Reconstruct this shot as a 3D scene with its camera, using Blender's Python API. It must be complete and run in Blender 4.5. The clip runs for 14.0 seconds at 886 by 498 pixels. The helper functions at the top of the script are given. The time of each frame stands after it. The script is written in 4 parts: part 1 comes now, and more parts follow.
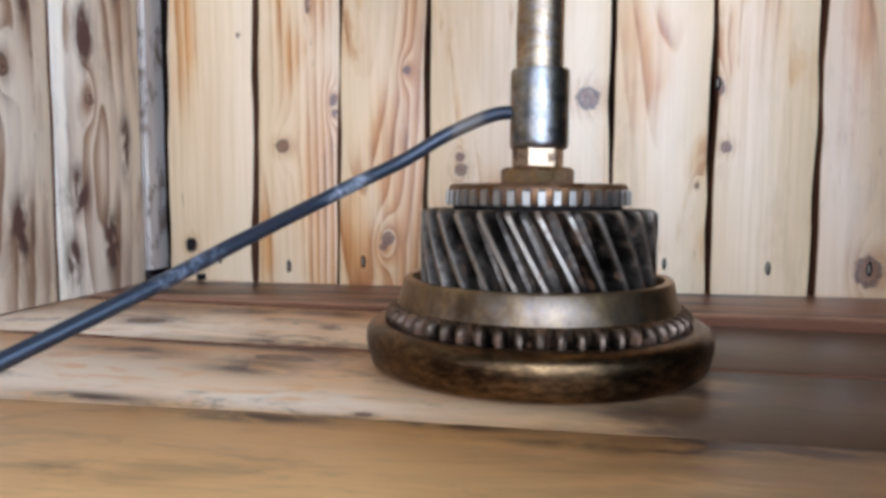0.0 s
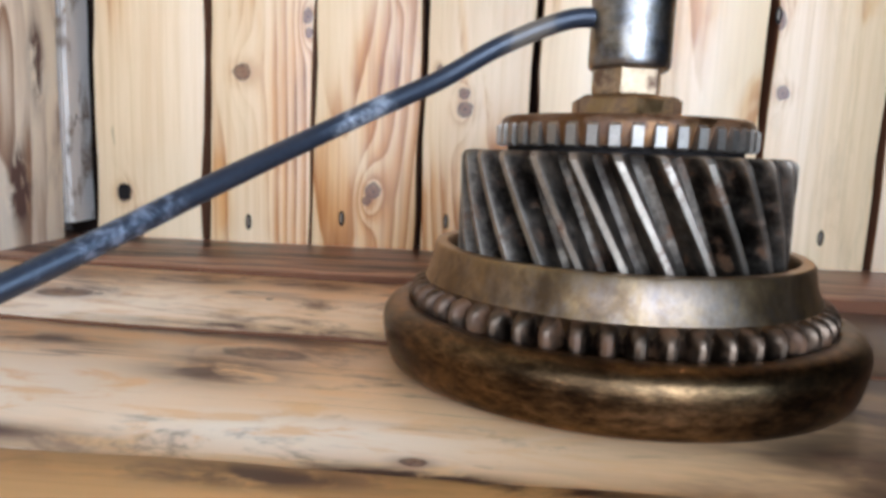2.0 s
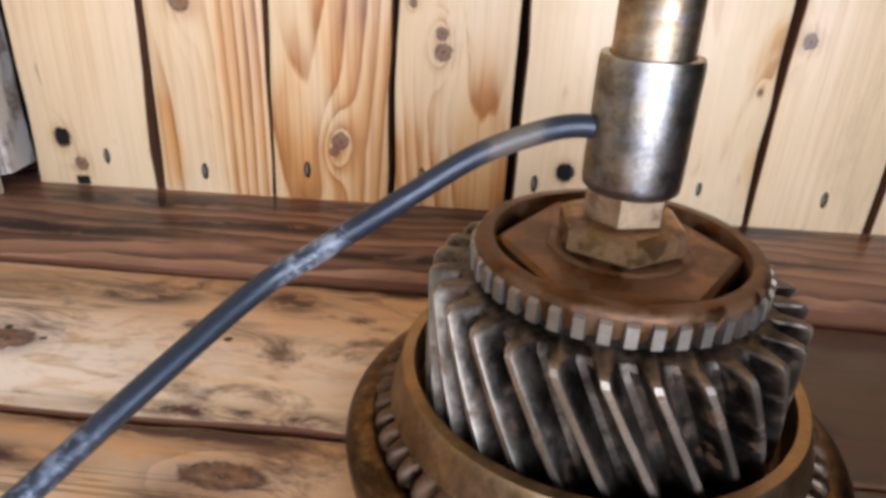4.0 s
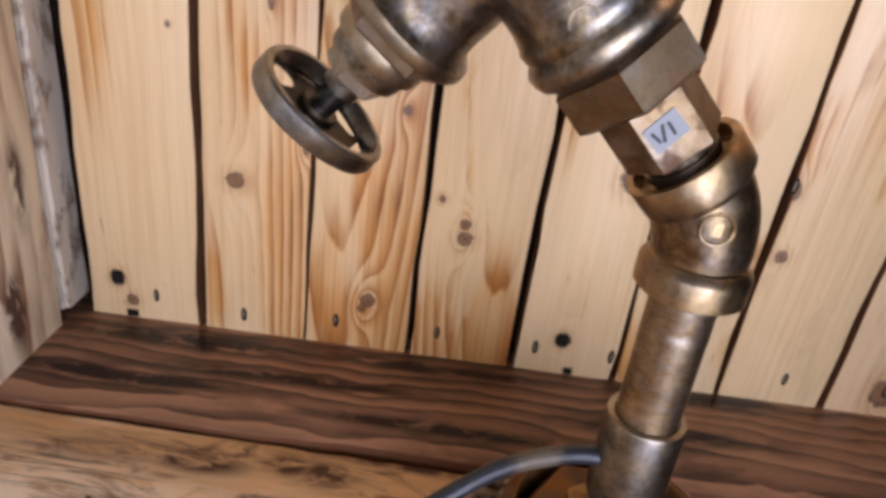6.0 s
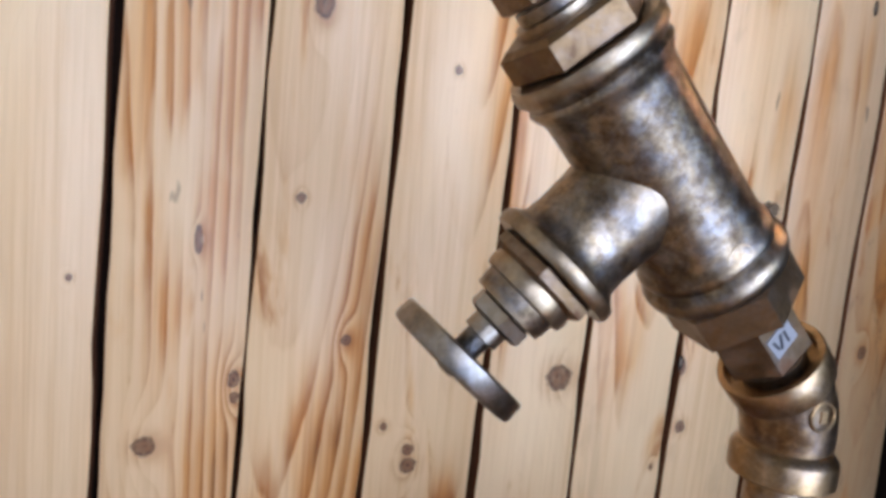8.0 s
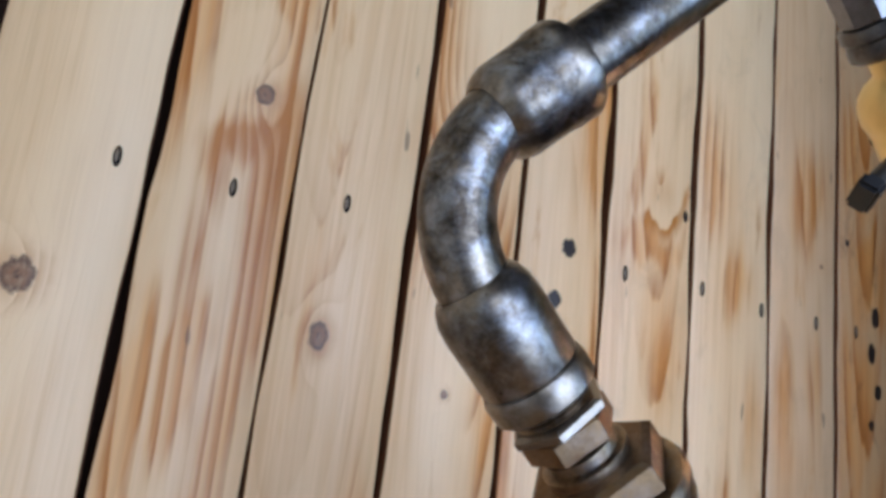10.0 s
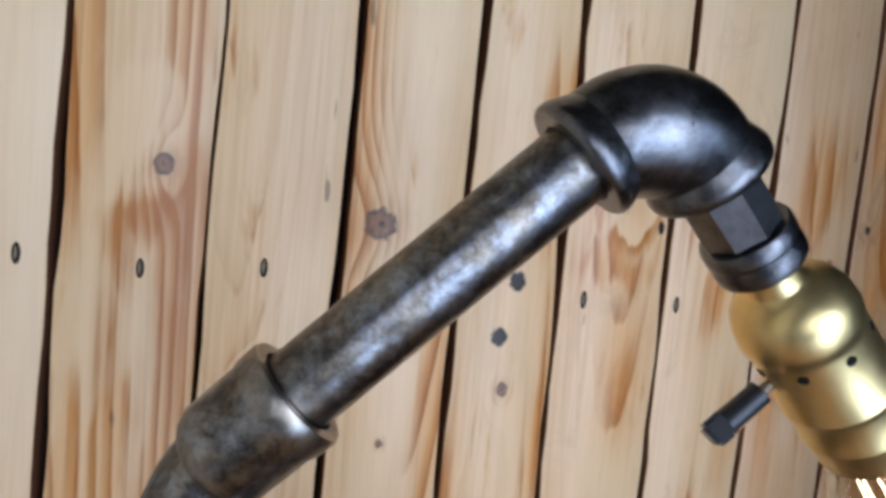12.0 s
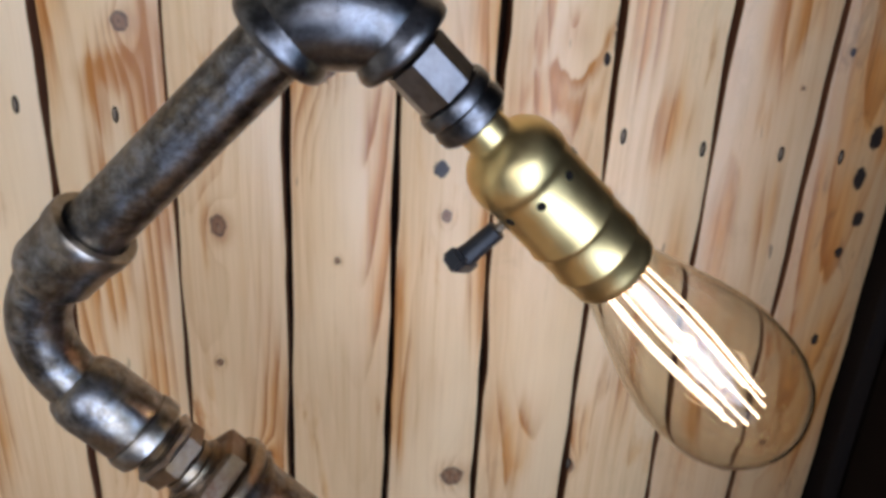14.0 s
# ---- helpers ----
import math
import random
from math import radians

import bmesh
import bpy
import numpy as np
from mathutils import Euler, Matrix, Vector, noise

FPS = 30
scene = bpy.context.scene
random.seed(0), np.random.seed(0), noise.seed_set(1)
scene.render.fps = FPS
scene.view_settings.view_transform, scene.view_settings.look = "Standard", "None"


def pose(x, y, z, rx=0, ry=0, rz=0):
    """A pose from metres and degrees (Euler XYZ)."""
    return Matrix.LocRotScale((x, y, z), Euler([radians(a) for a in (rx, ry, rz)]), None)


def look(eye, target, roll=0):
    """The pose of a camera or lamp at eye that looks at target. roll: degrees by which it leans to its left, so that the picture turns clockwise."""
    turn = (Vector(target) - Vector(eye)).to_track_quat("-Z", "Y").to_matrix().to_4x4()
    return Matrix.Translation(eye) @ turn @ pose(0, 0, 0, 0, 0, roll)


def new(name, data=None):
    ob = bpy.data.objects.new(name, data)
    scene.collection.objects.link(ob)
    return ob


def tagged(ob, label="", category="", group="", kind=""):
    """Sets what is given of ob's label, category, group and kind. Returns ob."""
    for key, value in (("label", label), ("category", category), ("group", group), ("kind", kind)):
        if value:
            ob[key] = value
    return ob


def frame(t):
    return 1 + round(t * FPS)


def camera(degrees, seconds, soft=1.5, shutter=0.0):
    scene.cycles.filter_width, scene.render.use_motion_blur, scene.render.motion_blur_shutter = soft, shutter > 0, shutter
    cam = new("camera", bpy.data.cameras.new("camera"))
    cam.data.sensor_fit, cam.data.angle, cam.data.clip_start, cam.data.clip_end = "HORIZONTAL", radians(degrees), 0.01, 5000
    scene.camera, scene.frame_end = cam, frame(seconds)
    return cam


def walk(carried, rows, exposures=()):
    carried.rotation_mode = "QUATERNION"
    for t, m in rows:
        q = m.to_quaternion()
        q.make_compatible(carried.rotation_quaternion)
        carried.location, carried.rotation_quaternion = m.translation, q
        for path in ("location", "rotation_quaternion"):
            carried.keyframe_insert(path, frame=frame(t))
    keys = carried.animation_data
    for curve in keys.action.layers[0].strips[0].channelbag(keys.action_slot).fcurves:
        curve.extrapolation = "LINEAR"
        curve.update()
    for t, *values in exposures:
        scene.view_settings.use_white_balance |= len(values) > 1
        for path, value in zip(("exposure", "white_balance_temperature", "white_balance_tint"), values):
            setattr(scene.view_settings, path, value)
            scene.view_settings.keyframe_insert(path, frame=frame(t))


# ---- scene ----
cam = camera(65.8, 14.0, 3.7)
PATH = [
    (0, (0.005, -0.529, 0.074), (-0.322, 1.437, -0.089), 0.2),
    (0.5, (-0.004, -0.496, 0.073), (-0.303, 1.474, -0.096), -0.2),
    (1, (-0.009, -0.479, 0.069), (-0.285, 1.491, -0.134), -0.1),
    (1.5, (-0.021, -0.454, 0.06), (-0.237, 1.522, -0.163), 1.1),
    (2, (-0.047, -0.444, 0.066), (-0.193, 1.53, -0.22), 2.1),
    (2.2, (-0.052, -0.446, 0.067), (-0.22, 1.517, -0.276), 1.8),
    (4.3, (-0.048, -0.378, 0.178), (-0.101, 1.405, -0.726), 3.3),
    (4.5, (-0.051, -0.376, 0.187), (-0.094, 1.409, -0.713), 3.9),
    (5, (-0.064, -0.373, 0.219), (-0.08, 1.423, -0.661), 6.1),
    (5.5, (-0.067, -0.376, 0.257), (-0.072, 1.424, -0.616), 6.5),
    (6, (-0.078, -0.389, 0.277), (-0.096, 1.4, -0.615), 7.3),
    (6.5, (-0.101, -0.39, 0.288), (-0.061, 1.426, -0.549), 7.2),
    (7, (-0.136, -0.385, 0.282), (0.059, 1.45, -0.489), 6.9),
    (7.5, (-0.17, -0.379, 0.276), (0.31, 1.492, -0.24), 5.8),
    (8, (-0.192, -0.368, 0.276), (0.478, 1.498, 0.009), 5.6),
    (8.5, (-0.208, -0.362, 0.269), (0.599, 1.468, 0.238), 5.2),
    (9, (-0.218, -0.366, 0.273), (0.595, 1.436, 0.578), 7.0),
    (9.2, (-0.224, -0.367, 0.282), (0.565, 1.43, 0.669), 6.5),
    (11.3, (-0.184, -0.354, 0.432), (0.511, 1.518, 0.547), 6.5),
    (11.5, (-0.172, -0.36, 0.447), (0.489, 1.528, 0.426), 5.8),
    (12, (-0.144, -0.375, 0.47), (0.42, 1.538, 0.311), 5.5),
    (12.5, (-0.114, -0.381, 0.491), (0.323, 1.504, -0.013), 2.9),
    (13, (-0.079, -0.38, 0.494), (0.318, 1.499, -0.065), 4.2),
    (13.5, (-0.055, -0.401, 0.496), (0.235, 1.468, -0.153), 2.9),
    (14, (-0.041, -0.432, 0.497), (0.179, 1.427, -0.207), 3.0),
]
EXPOSURES = [(0.0, -0.36, 6350, 26), (2.2, -0.08, 6600, 24), (4.3, -0.10, 7350, 32), (6.0, -0.58, 7950, 38), (7.0, -0.38, 7400, 34), (7.5, -0.50, 7150, 33), (9.0, -0.92, 6600, 27), (11.5, -1.06, 6750, 26), (14.0, -1.05, 7100, 30)]
walk(cam, [(t, look(eye, target, roll)) for t, eye, target, roll in PATH], EXPOSURES)


# ---- light ----
world = bpy.data.worlds.new("sky")
scene.world = world
world.use_nodes = True
sky = world.node_tree.nodes.new("ShaderNodeTexSky")
sky.sky_type, sky.sun_disc = "NISHITA", False
sky.sun_elevation, sky.sun_rotation = radians(38), radians(150)
world.node_tree.links.new(sky.outputs[0], world.node_tree.nodes["Background"].inputs[0])
world.node_tree.nodes["Background"].inputs[1].default_value = 0.12

# openings: a window and a glazed door behind the camera, a window in the east wall (middle along the wall, width, foot, watts, colour)
WIN_Y, WIN_FOOT, WIN_TOP = -2.39, -0.03, 1.27
WINDOWS = [(-0.72, 1.2, WIN_FOOT, 30.0, (0.56, 0.78, 1.0)), (0.62, 1.3, -0.80, 138.0, (0.46, 0.71, 1.0))]
EAST_X, EAST_Y, EAST_W = 2.09, -1.58, 1.6
for wx, ww, foot, watts, tone in WINDOWS + [(None, EAST_W, WIN_FOOT, 120.0, (0.36, 0.66, 1.0))]:
    win = new("window_daylight", bpy.data.lights.new("window_daylight", "AREA"))
    win.data.shape, win.data.size, win.data.size_y = "RECTANGLE", ww, WIN_TOP - foot
    win.data.energy, win.data.color = watts, tone
    mid_z = (WIN_TOP + foot) / 2
    win.matrix_world = look((EAST_X, EAST_Y, mid_z), (0, EAST_Y, mid_z)) if wx is None else look((wx, WIN_Y, mid_z), (wx, 0, mid_z))

bulb_glow = new("bulb_glow", bpy.data.lights.new("bulb_glow", "POINT"))
bulb_glow.data.energy, bulb_glow.data.color, bulb_glow.data.shadow_soft_size = 0.40, (1.0, 0.62, 0.30), 0.004


# ---- node helpers ----
class Nodes:
    """Short words for the nodes of one material."""

    def __init__(self, name, group=None):
        if group is None:
            self.mat = bpy.data.materials.new(name)
            self.mat.use_nodes = True
            self.tree = self.mat.node_tree
            self.tree.nodes.clear()
        else:
            self.tree = group

    def add(self, kind, **settings):
        node = self.tree.nodes.new(kind)
        for key, value in settings.items():
            setattr(node, key, value)
        return node

    def put(self, socket, value):
        if hasattr(value, "is_linked"):
            self.tree.links.new(value, socket)
        else:
            socket.default_value = value

    def math(self, op, a, b=0.0, c=0.0, clamp=False):
        node = self.add("ShaderNodeMath", operation=op, use_clamp=clamp)
        for socket, value in zip(node.inputs, (a, b, c)):
            self.put(socket, value)
        return node.outputs[0]

    def noise(self, vector, scale, detail=3.0, rough=0.55, distortion=0.0):
        node = self.add("ShaderNodeTexNoise")
        self.put(node.inputs["Vector"], vector)
        for key, value in (("Scale", scale), ("Detail", detail), ("Roughness", rough), ("Distortion", distortion)):
            self.put(node.inputs[key], value)
        return node.outputs["Fac"]

    def ramp(self, value, low, high, a=0.0, b=1.0):
        node = self.add("ShaderNodeMapRange", interpolation_type="SMOOTHSTEP")
        for socket, v in zip(node.inputs, (value, low, high, a, b)):
            self.put(socket, v)
        return node.outputs[0]

    def mix(self, fac, a, b, blend="MIX"):
        node = self.add("ShaderNodeMix", data_type="RGBA", blend_type=blend)
        self.put(node.inputs[0], fac)
        for socket, v in ((node.inputs[6], a), (node.inputs[7], b)):
            self.put(socket, (*v, 1.0) if isinstance(v, tuple) and len(v) == 3 else v)
        return node.outputs[2]

    def vec(self, x, y, z):
        node = self.add("ShaderNodeCombineXYZ")
        for socket, v in zip(node.inputs, (x, y, z)):
            self.put(socket, v)
        return node.outputs[0]

    def coords(self):
        node = self.add("ShaderNodeTexCoord")
        split = self.add("ShaderNodeSeparateXYZ")
        self.tree.links.new(node.outputs["Object"], split.inputs[0])
        return node.outputs["Object"], split.outputs

    def finish(self, colour, rough, metal=0.0, bump=None, strength=0.3, distance=0.001, **more):
        shader = self.add("ShaderNodeBsdfPrincipled")
        self.put(shader.inputs["Base Color"], (*colour, 1.0) if isinstance(colour, tuple) else colour)
        self.put(shader.inputs["Roughness"], rough)
        self.put(shader.inputs["Metallic"], metal)
        for key, value in more.items():
            self.put(shader.inputs[key.replace("_", " ")], value)
        if bump is not None:
            node = self.add("ShaderNodeBump")
            self.put(node.inputs["Height"], bump)
            node.inputs["Strength"].default_value, node.inputs["Distance"].default_value = strength, distance
            self.tree.links.new(node.outputs[0], shader.inputs["Normal"])
        out = self.add("ShaderNodeOutputMaterial")
        self.tree.links.new(shader.outputs[0], out.inputs[0])
        return self.mat


def knot_group():
    """One knot of a board: from the place on the board, how far the grain swerves round it, and the distance from its heart in radii."""
    g = bpy.data.node_groups.new("knot", "ShaderNodeTree")
    for key in ("across", "along", "at_across", "at_along", "radius", "tall"):
        g.interface.new_socket(key, in_out="INPUT", socket_type="NodeSocketFloat")
    for key in ("swerve", "near"):
        g.interface.new_socket(key, in_out="OUTPUT", socket_type="NodeSocketFloat")
    n = Nodes("", g)
    src, out = n.add("NodeGroupInput"), n.add("NodeGroupOutput")
    da = n.math("SUBTRACT", src.outputs[0], src.outputs[2])
    dl = n.math("SUBTRACT", src.outputs[1], src.outputs[3])
    def dist(squeeze):
        dl2 = n.math("DIVIDE", dl, squeeze)
        d = n.math("SQRT", n.math("ADD", n.math("MULTIPLY", da, da), n.math("MULTIPLY", dl2, dl2)))
        return n.math("DIVIDE", d, src.outputs[4])
    far = dist(2.2)
    n.put(out.inputs[0], n.math("EXPONENT", n.math("MULTIPLY", n.math("MULTIPLY", far, far), -0.26)))
    n.put(out.inputs[1], dist(src.outputs[5]))
    return g


KNOT = knot_group()


def patch_group():
    """A soft oval place on a board, where the torch has caught the grain."""
    g = bpy.data.node_groups.new("scorch", "ShaderNodeTree")
    for key in ("across", "along", "at_across", "at_along", "half_across", "half_along"):
        g.interface.new_socket(key, in_out="INPUT", socket_type="NodeSocketFloat")
    g.interface.new_socket("mask", in_out="OUTPUT", socket_type="NodeSocketFloat")
    n = Nodes("", g)
    src, out = n.add("NodeGroupInput"), n.add("NodeGroupOutput")
    da = n.math("DIVIDE", n.math("SUBTRACT", src.outputs[0], src.outputs[2]), src.outputs[4])
    dl = n.math("DIVIDE", n.math("SUBTRACT", src.outputs[1], src.outputs[3]), src.outputs[5])
    n.put(out.inputs[0], n.math("EXPONENT", n.math("MULTIPLY", n.math("ADD", n.math("MULTIPLY", da, da), n.math("MULTIPLY", dl, dl)), -0.9)))
    return g


SCORCH = patch_group()


def board_wood(name, seed, knots=(), pale=(0.76, 0.510, 0.265), late=(0.42, 0.118, 0.016), dark=(0.050, 0.026, 0.018),
               rings=130.0, pith=(0.0, 0.03, 0.04), flame=0.5, stain=0.0, gloss=0.33, grey=0.0, wander=0.0032, vivid=1.0, scorch=(), even=0.0, width=3.2, grime=0.0,
               wave=0.0, worn=(), spots=(), black=(), right_shade=0.0, sheen=0.34, comb=1.0, egg=None, blush=()):
    """Planed softwood, local x across and z along the board: growth rings cut at a slant to a pith line (across, depth,
    slope), swerving round the knots, scorched streaks along the late wood, worn and stained places, painted light and
    shade, knots, pores and old varnish."""
    n = Nodes(name)
    place, xyz = n.coords()
    a, l = xyz[0], xyz[2]
    def field_noise(fa, fl, more, detail=3.0, rough=0.55, distortion=0.0):
        return n.noise(n.vec(n.math("MULTIPLY", a, fa), n.math("MULTIPLY", l, fl), seed + more), 1.0, detail, rough, distortion)
    a_bent = n.math("ADD", a, n.math("MULTIPLY_ADD", field_noise(30.0, 9.0, 131.0, 3.0), 0.018, -0.009))
    l_bent = n.math("ADD", l, n.math("MULTIPLY_ADD", field_noise(75.0, 9.0, 137.0, 3.0), 0.09, -0.045))
    def patches(rows, ragged, start, bent=False):
        found = start
        for row in rows:
            node = n.add("ShaderNodeGroup", node_tree=SCORCH)
            for socket, value in zip(node.inputs, (a_bent if bent else a, l_bent if bent else l, *row[:4])):
                n.put(socket, value)
            m = n.math("MULTIPLY", n.math("MULTIPLY", node.outputs[0], ragged), row[4] if len(row) > 4 else 1.0, clamp=True)
            found = m if found is None else n.math("MAXIMUM", found, m)
        return found
    sway = n.math("MULTIPLY_ADD", field_noise(5.0, 1.7, 3.0, 3.0), wander * 2.4, -wander * 1.2)
    shift = n.math("MULTIPLY_ADD", field_noise(8.0, 2.0, 7.0, 3.0), wander * 4.0, -wander * 2.0)
    if wave > 0:
        shift = n.math("MULTIPLY_ADD", field_noise(11.0, 10.0, 15.0, 3.0, 0.5), wave, shift)
    da = n.math("ADD", n.math("SUBTRACT", a, pith[0]), shift)
    dd = n.math("ADD", n.math("MULTIPLY_ADD", l, pith[2], pith[1]), sway)
    field = n.math("MULTIPLY", n.math("SQRT", n.math("ADD", n.math("MULTIPLY", da, da), n.math("MULTIPLY", dd, dd))), rings)
    field = n.math("MULTIPLY_ADD", field_noise(70.0, 10.0, 1.0, 3.0), 0.5, field)
    near = soot = None
    for at_a, at_l, radius, tall in knots:
        node = n.add("ShaderNodeGroup", node_tree=KNOT)
        for socket, value in zip(node.inputs, (a, l, at_a, at_l, radius, tall)):
            n.put(socket, value)
        field = n.math("MULTIPLY_ADD", node.outputs[0], 0.7 + min(radius * 220, 2.0), field)
        near = node.outputs[1] if near is None else n.math("MINIMUM", near, node.outputs[1])
    saw = n.math("FRACT", field)
    line = n.math("MULTIPLY", n.math("POWER", saw, width), n.ramp(saw, 1.0, 0.93))
    line = n.math("MULTIPLY", line, n.ramp(field_noise(48.0, 9.0, 111.0, 3.0, 0.6), 0.36, 0.60, 1.0 - 0.45 * comb, 1.0))
    rim_line = n.math("MULTIPLY", n.ramp(saw, 0.70, 0.90), n.ramp(saw, 1.0, 0.95))
    strength = n.ramp(field_noise(11.0, 2.6, 5.0), 0.36, 0.64, 0.10 + even, 1.0)
    fibre = field_noise(900.0, 16.0, 0.0, 4.0, 0.65)
    streak = field_noise(250.0, 3.4, 9.0, 4.0, 0.62)
    lick = field_noise(42.0, 8.0, 21.0, 4.0, 0.62, 0.5)
    torch = n.math("MULTIPLY", n.ramp(lick, 0.66 - 0.18 * flame, 0.82 - 0.18 * flame), 0.75)
    torch = patches(scorch, n.ramp(lick, 0.26, 0.56, 0.9, 2.0), torch, True)
    torch = n.math("MULTIPLY", torch, n.math("MULTIPLY_ADD", n.ramp(saw, 0.15, 0.75), 0.5, 0.55))
    seen = n.math("ADD", n.math("MULTIPLY", strength, (0.06 + 0.20 * flame) * vivid), n.math("MULTIPLY", torch, 1.3), clamp=True)
    amber = (late[0] * 1.65, late[1] * 2.45, late[2] * 4.0)
    colour = n.mix(n.math("MULTIPLY", torch, 0.78), pale, amber)
    colour = n.mix(n.math("MULTIPLY", line, seen), colour, (late[0] * 0.86, late[1] * 0.80, late[2] * 0.8))
    colour = n.mix(n.math("MULTIPLY", n.math("MULTIPLY", rim_line, n.math("POWER", seen, 1.6)), 0.22), colour, (late[0] * 0.50, late[1] * 0.46, late[2] * 0.55))
    deep = n.ramp(field_noise(30.0, 7.0, 27.0, 3.0, 0.6, 0.4), 0.52, 0.70)
    colour = n.mix(n.math("MULTIPLY", n.math("MULTIPLY", deep, torch), n.math("MULTIPLY_ADD", line, 0.85, 0.15)), colour, (late[0] * 0.32, late[1] * 0.28, late[2] * 0.4))
    hatch = n.math("MULTIPLY", n.ramp(streak, 0.45, 0.60), n.math("MULTIPLY_ADD", torch, 0.40 * comb, n.math("MULTIPLY", strength, 0.14 * comb)), clamp=True)
    colour = n.mix(hatch, colour, (late[0] * 0.88, late[1] * 0.92, late[2] * 1.1))
    colour = n.mix(n.ramp(streak, 0.50, 0.80, 0.0, 0.16), colour, (late[0] * 1.3, late[1] * 1.7, late[2] * 2.4))
    colour = n.mix(n.ramp(fibre, 0.35, 0.75, 0.0, 0.22), colour, (pale[0] * 0.58, pale[1] * 0.50, pale[2] * 0.44))
    blanch = n.math("MULTIPLY", n.ramp(field_noise(13.0, 4.0, 51.0), 0.44, 0.66, 0.0, 0.55 * comb), n.math("SUBTRACT", 1.0, torch))
    colour = n.mix(blanch, colour, (pale[0] * 1.10, pale[1] * 1.18, pale[2] * 1.30))
    if egg:
        # a pale oval round a knot, its lower rim caught by the torch and ringed by the grain
        ea = n.math("DIVIDE", n.math("SUBTRACT", a_bent, egg[0]), egg[2])
        el = n.math("DIVIDE", n.math("SUBTRACT", n.math("MULTIPLY_ADD", l_bent, 0.45, n.math("MULTIPLY", l, 0.55)), egg[1]), egg[3])
        ed = n.math("SQRT", n.math("ADD", n.math("MULTIPLY", ea, ea), n.math("MULTIPLY", el, el)))
        colour = n.mix(n.ramp(ed, 1.02, 0.75, 0.0, 0.55), colour, (pale[0] * 1.02, pale[1] * 1.02, pale[2] * 1.02))
        burnt = n.math("MULTIPLY", n.ramp(ed, 0.92, 1.06), n.ramp(n.math("MULTIPLY_ADD", streak, 0.7, ed), 1.95, 1.30))
        burnt = n.math("MULTIPLY", burnt, n.ramp(n.math("MULTIPLY_ADD", ea, -0.55, el), -0.25, -0.85))
        ringed = n.math("MULTIPLY_ADD", n.ramp(saw, 0.20, 0.85), 0.55, 0.50)
        burnt = n.math("MULTIPLY", n.math("MULTIPLY", burnt, ringed), egg[4], clamp=True)
        colour = n.mix(n.math("MULTIPLY", burnt, n.ramp(lick, 0.25, 0.55, 0.50, 1.0)), colour, (late[0] * 1.08, late[1] * 1.35, late[2] * 1.7))
    if blush:
        grained = n.math("MULTIPLY", n.ramp(streak, 0.36, 0.62, 0.45, 1.1), n.math("MULTIPLY_ADD", n.ramp(saw, 0.10, 0.80), 0.65, 0.45))
        colour = n.mix(patches(blush, n.math("MULTIPLY", grained, n.ramp(lick, 0.25, 0.60, 0.6, 1.15)), None), colour, (late[0] * 1.00, late[1] * 1.18, late[2] * 1.5))
    flecks = n.math("MULTIPLY", n.ramp(field_noise(110.0, 22.0, 61.0, 2.0), 0.73, 0.78), 0.6)
    colour = n.mix(flecks, colour, (dark[0] * 1.5, dark[1] * 1.5, dark[2] * 1.5))
    if grey > 0:
        rubbed = n.ramp(field_noise(15.0, 4.0, 31.0, 5.0, 0.62, 0.4), 0.42, 0.62)
        colour = n.mix(n.math("MULTIPLY", rubbed, grey), colour, (0.42, 0.345, 0.30))
    chip = field_noise(90.0, 32.0, 91.0, 5.0, 0.66, 0.6)
    nick = n.noise(place, 330.0, 4.0, 0.65)
    # pale rubbed wood; on the bench also light painted on its left
    if worn:
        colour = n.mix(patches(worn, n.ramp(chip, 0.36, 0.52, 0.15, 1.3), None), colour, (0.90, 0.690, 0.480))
    # shade towards the right end, painted as a ragged dark brown
    if right_shade > 0:
        shade_mask = n.ramp(n.math("ADD", l, n.math("MULTIPLY_ADD", field_noise(22.0, 7.0, 101.0, 5.0, 0.65, 0.5), 0.30, -0.15)), 0.34, 0.45)
        colour = n.mix(n.math("MULTIPLY", shade_mask, right_shade), colour, (0.050, 0.025, 0.015))
    if grime > 0:
        rim = n.ramp(n.math("ADD", n.math("ABSOLUTE", a), n.math("MULTIPLY_ADD", field_noise(40.0, 22.0, 71.0, 4.0, 0.65), 0.016, -0.008)), grime - 0.010, grime - 0.0005)
        colour = n.mix(n.math("MULTIPLY", rim, n.ramp(field_noise(20.0, 9.0, 73.0), 0.38, 0.62, 0.05, 0.50)), colour, (dark[0] * 0.9, dark[1] * 0.9, dark[2] * 0.9))
    if stain > 0:
        blots = n.ramp(field_noise(34.0, 13.0, 41.0, 6.0, 0.74, 0.8), 0.52, 0.68)
        cracks = n.math("MULTIPLY", n.ramp(n.math("ABSOLUTE", n.math("SUBTRACT", field_noise(42.0, 1.4, 81.0, 4.0, 0.6), 0.5)), 0.008, 0.002), n.ramp(field_noise(9.0, 5.0, 83.0), 0.5, 0.62, 0.0, stain * 0.8))
        colour = n.mix(cracks, colour, dark)
        colour = n.mix(n.math("MULTIPLY", blots, stain), colour, (dark[0] * 2.2, dark[1] * 1.7, dark[2] * 1.5))
    if spots:
        colour = n.mix(patches(spots, n.ramp(chip, 0.34, 0.56, 0.1, 1.5), None), colour, (dark[0] * 1.6, dark[1] * 1.2, dark[2] * 1.1))
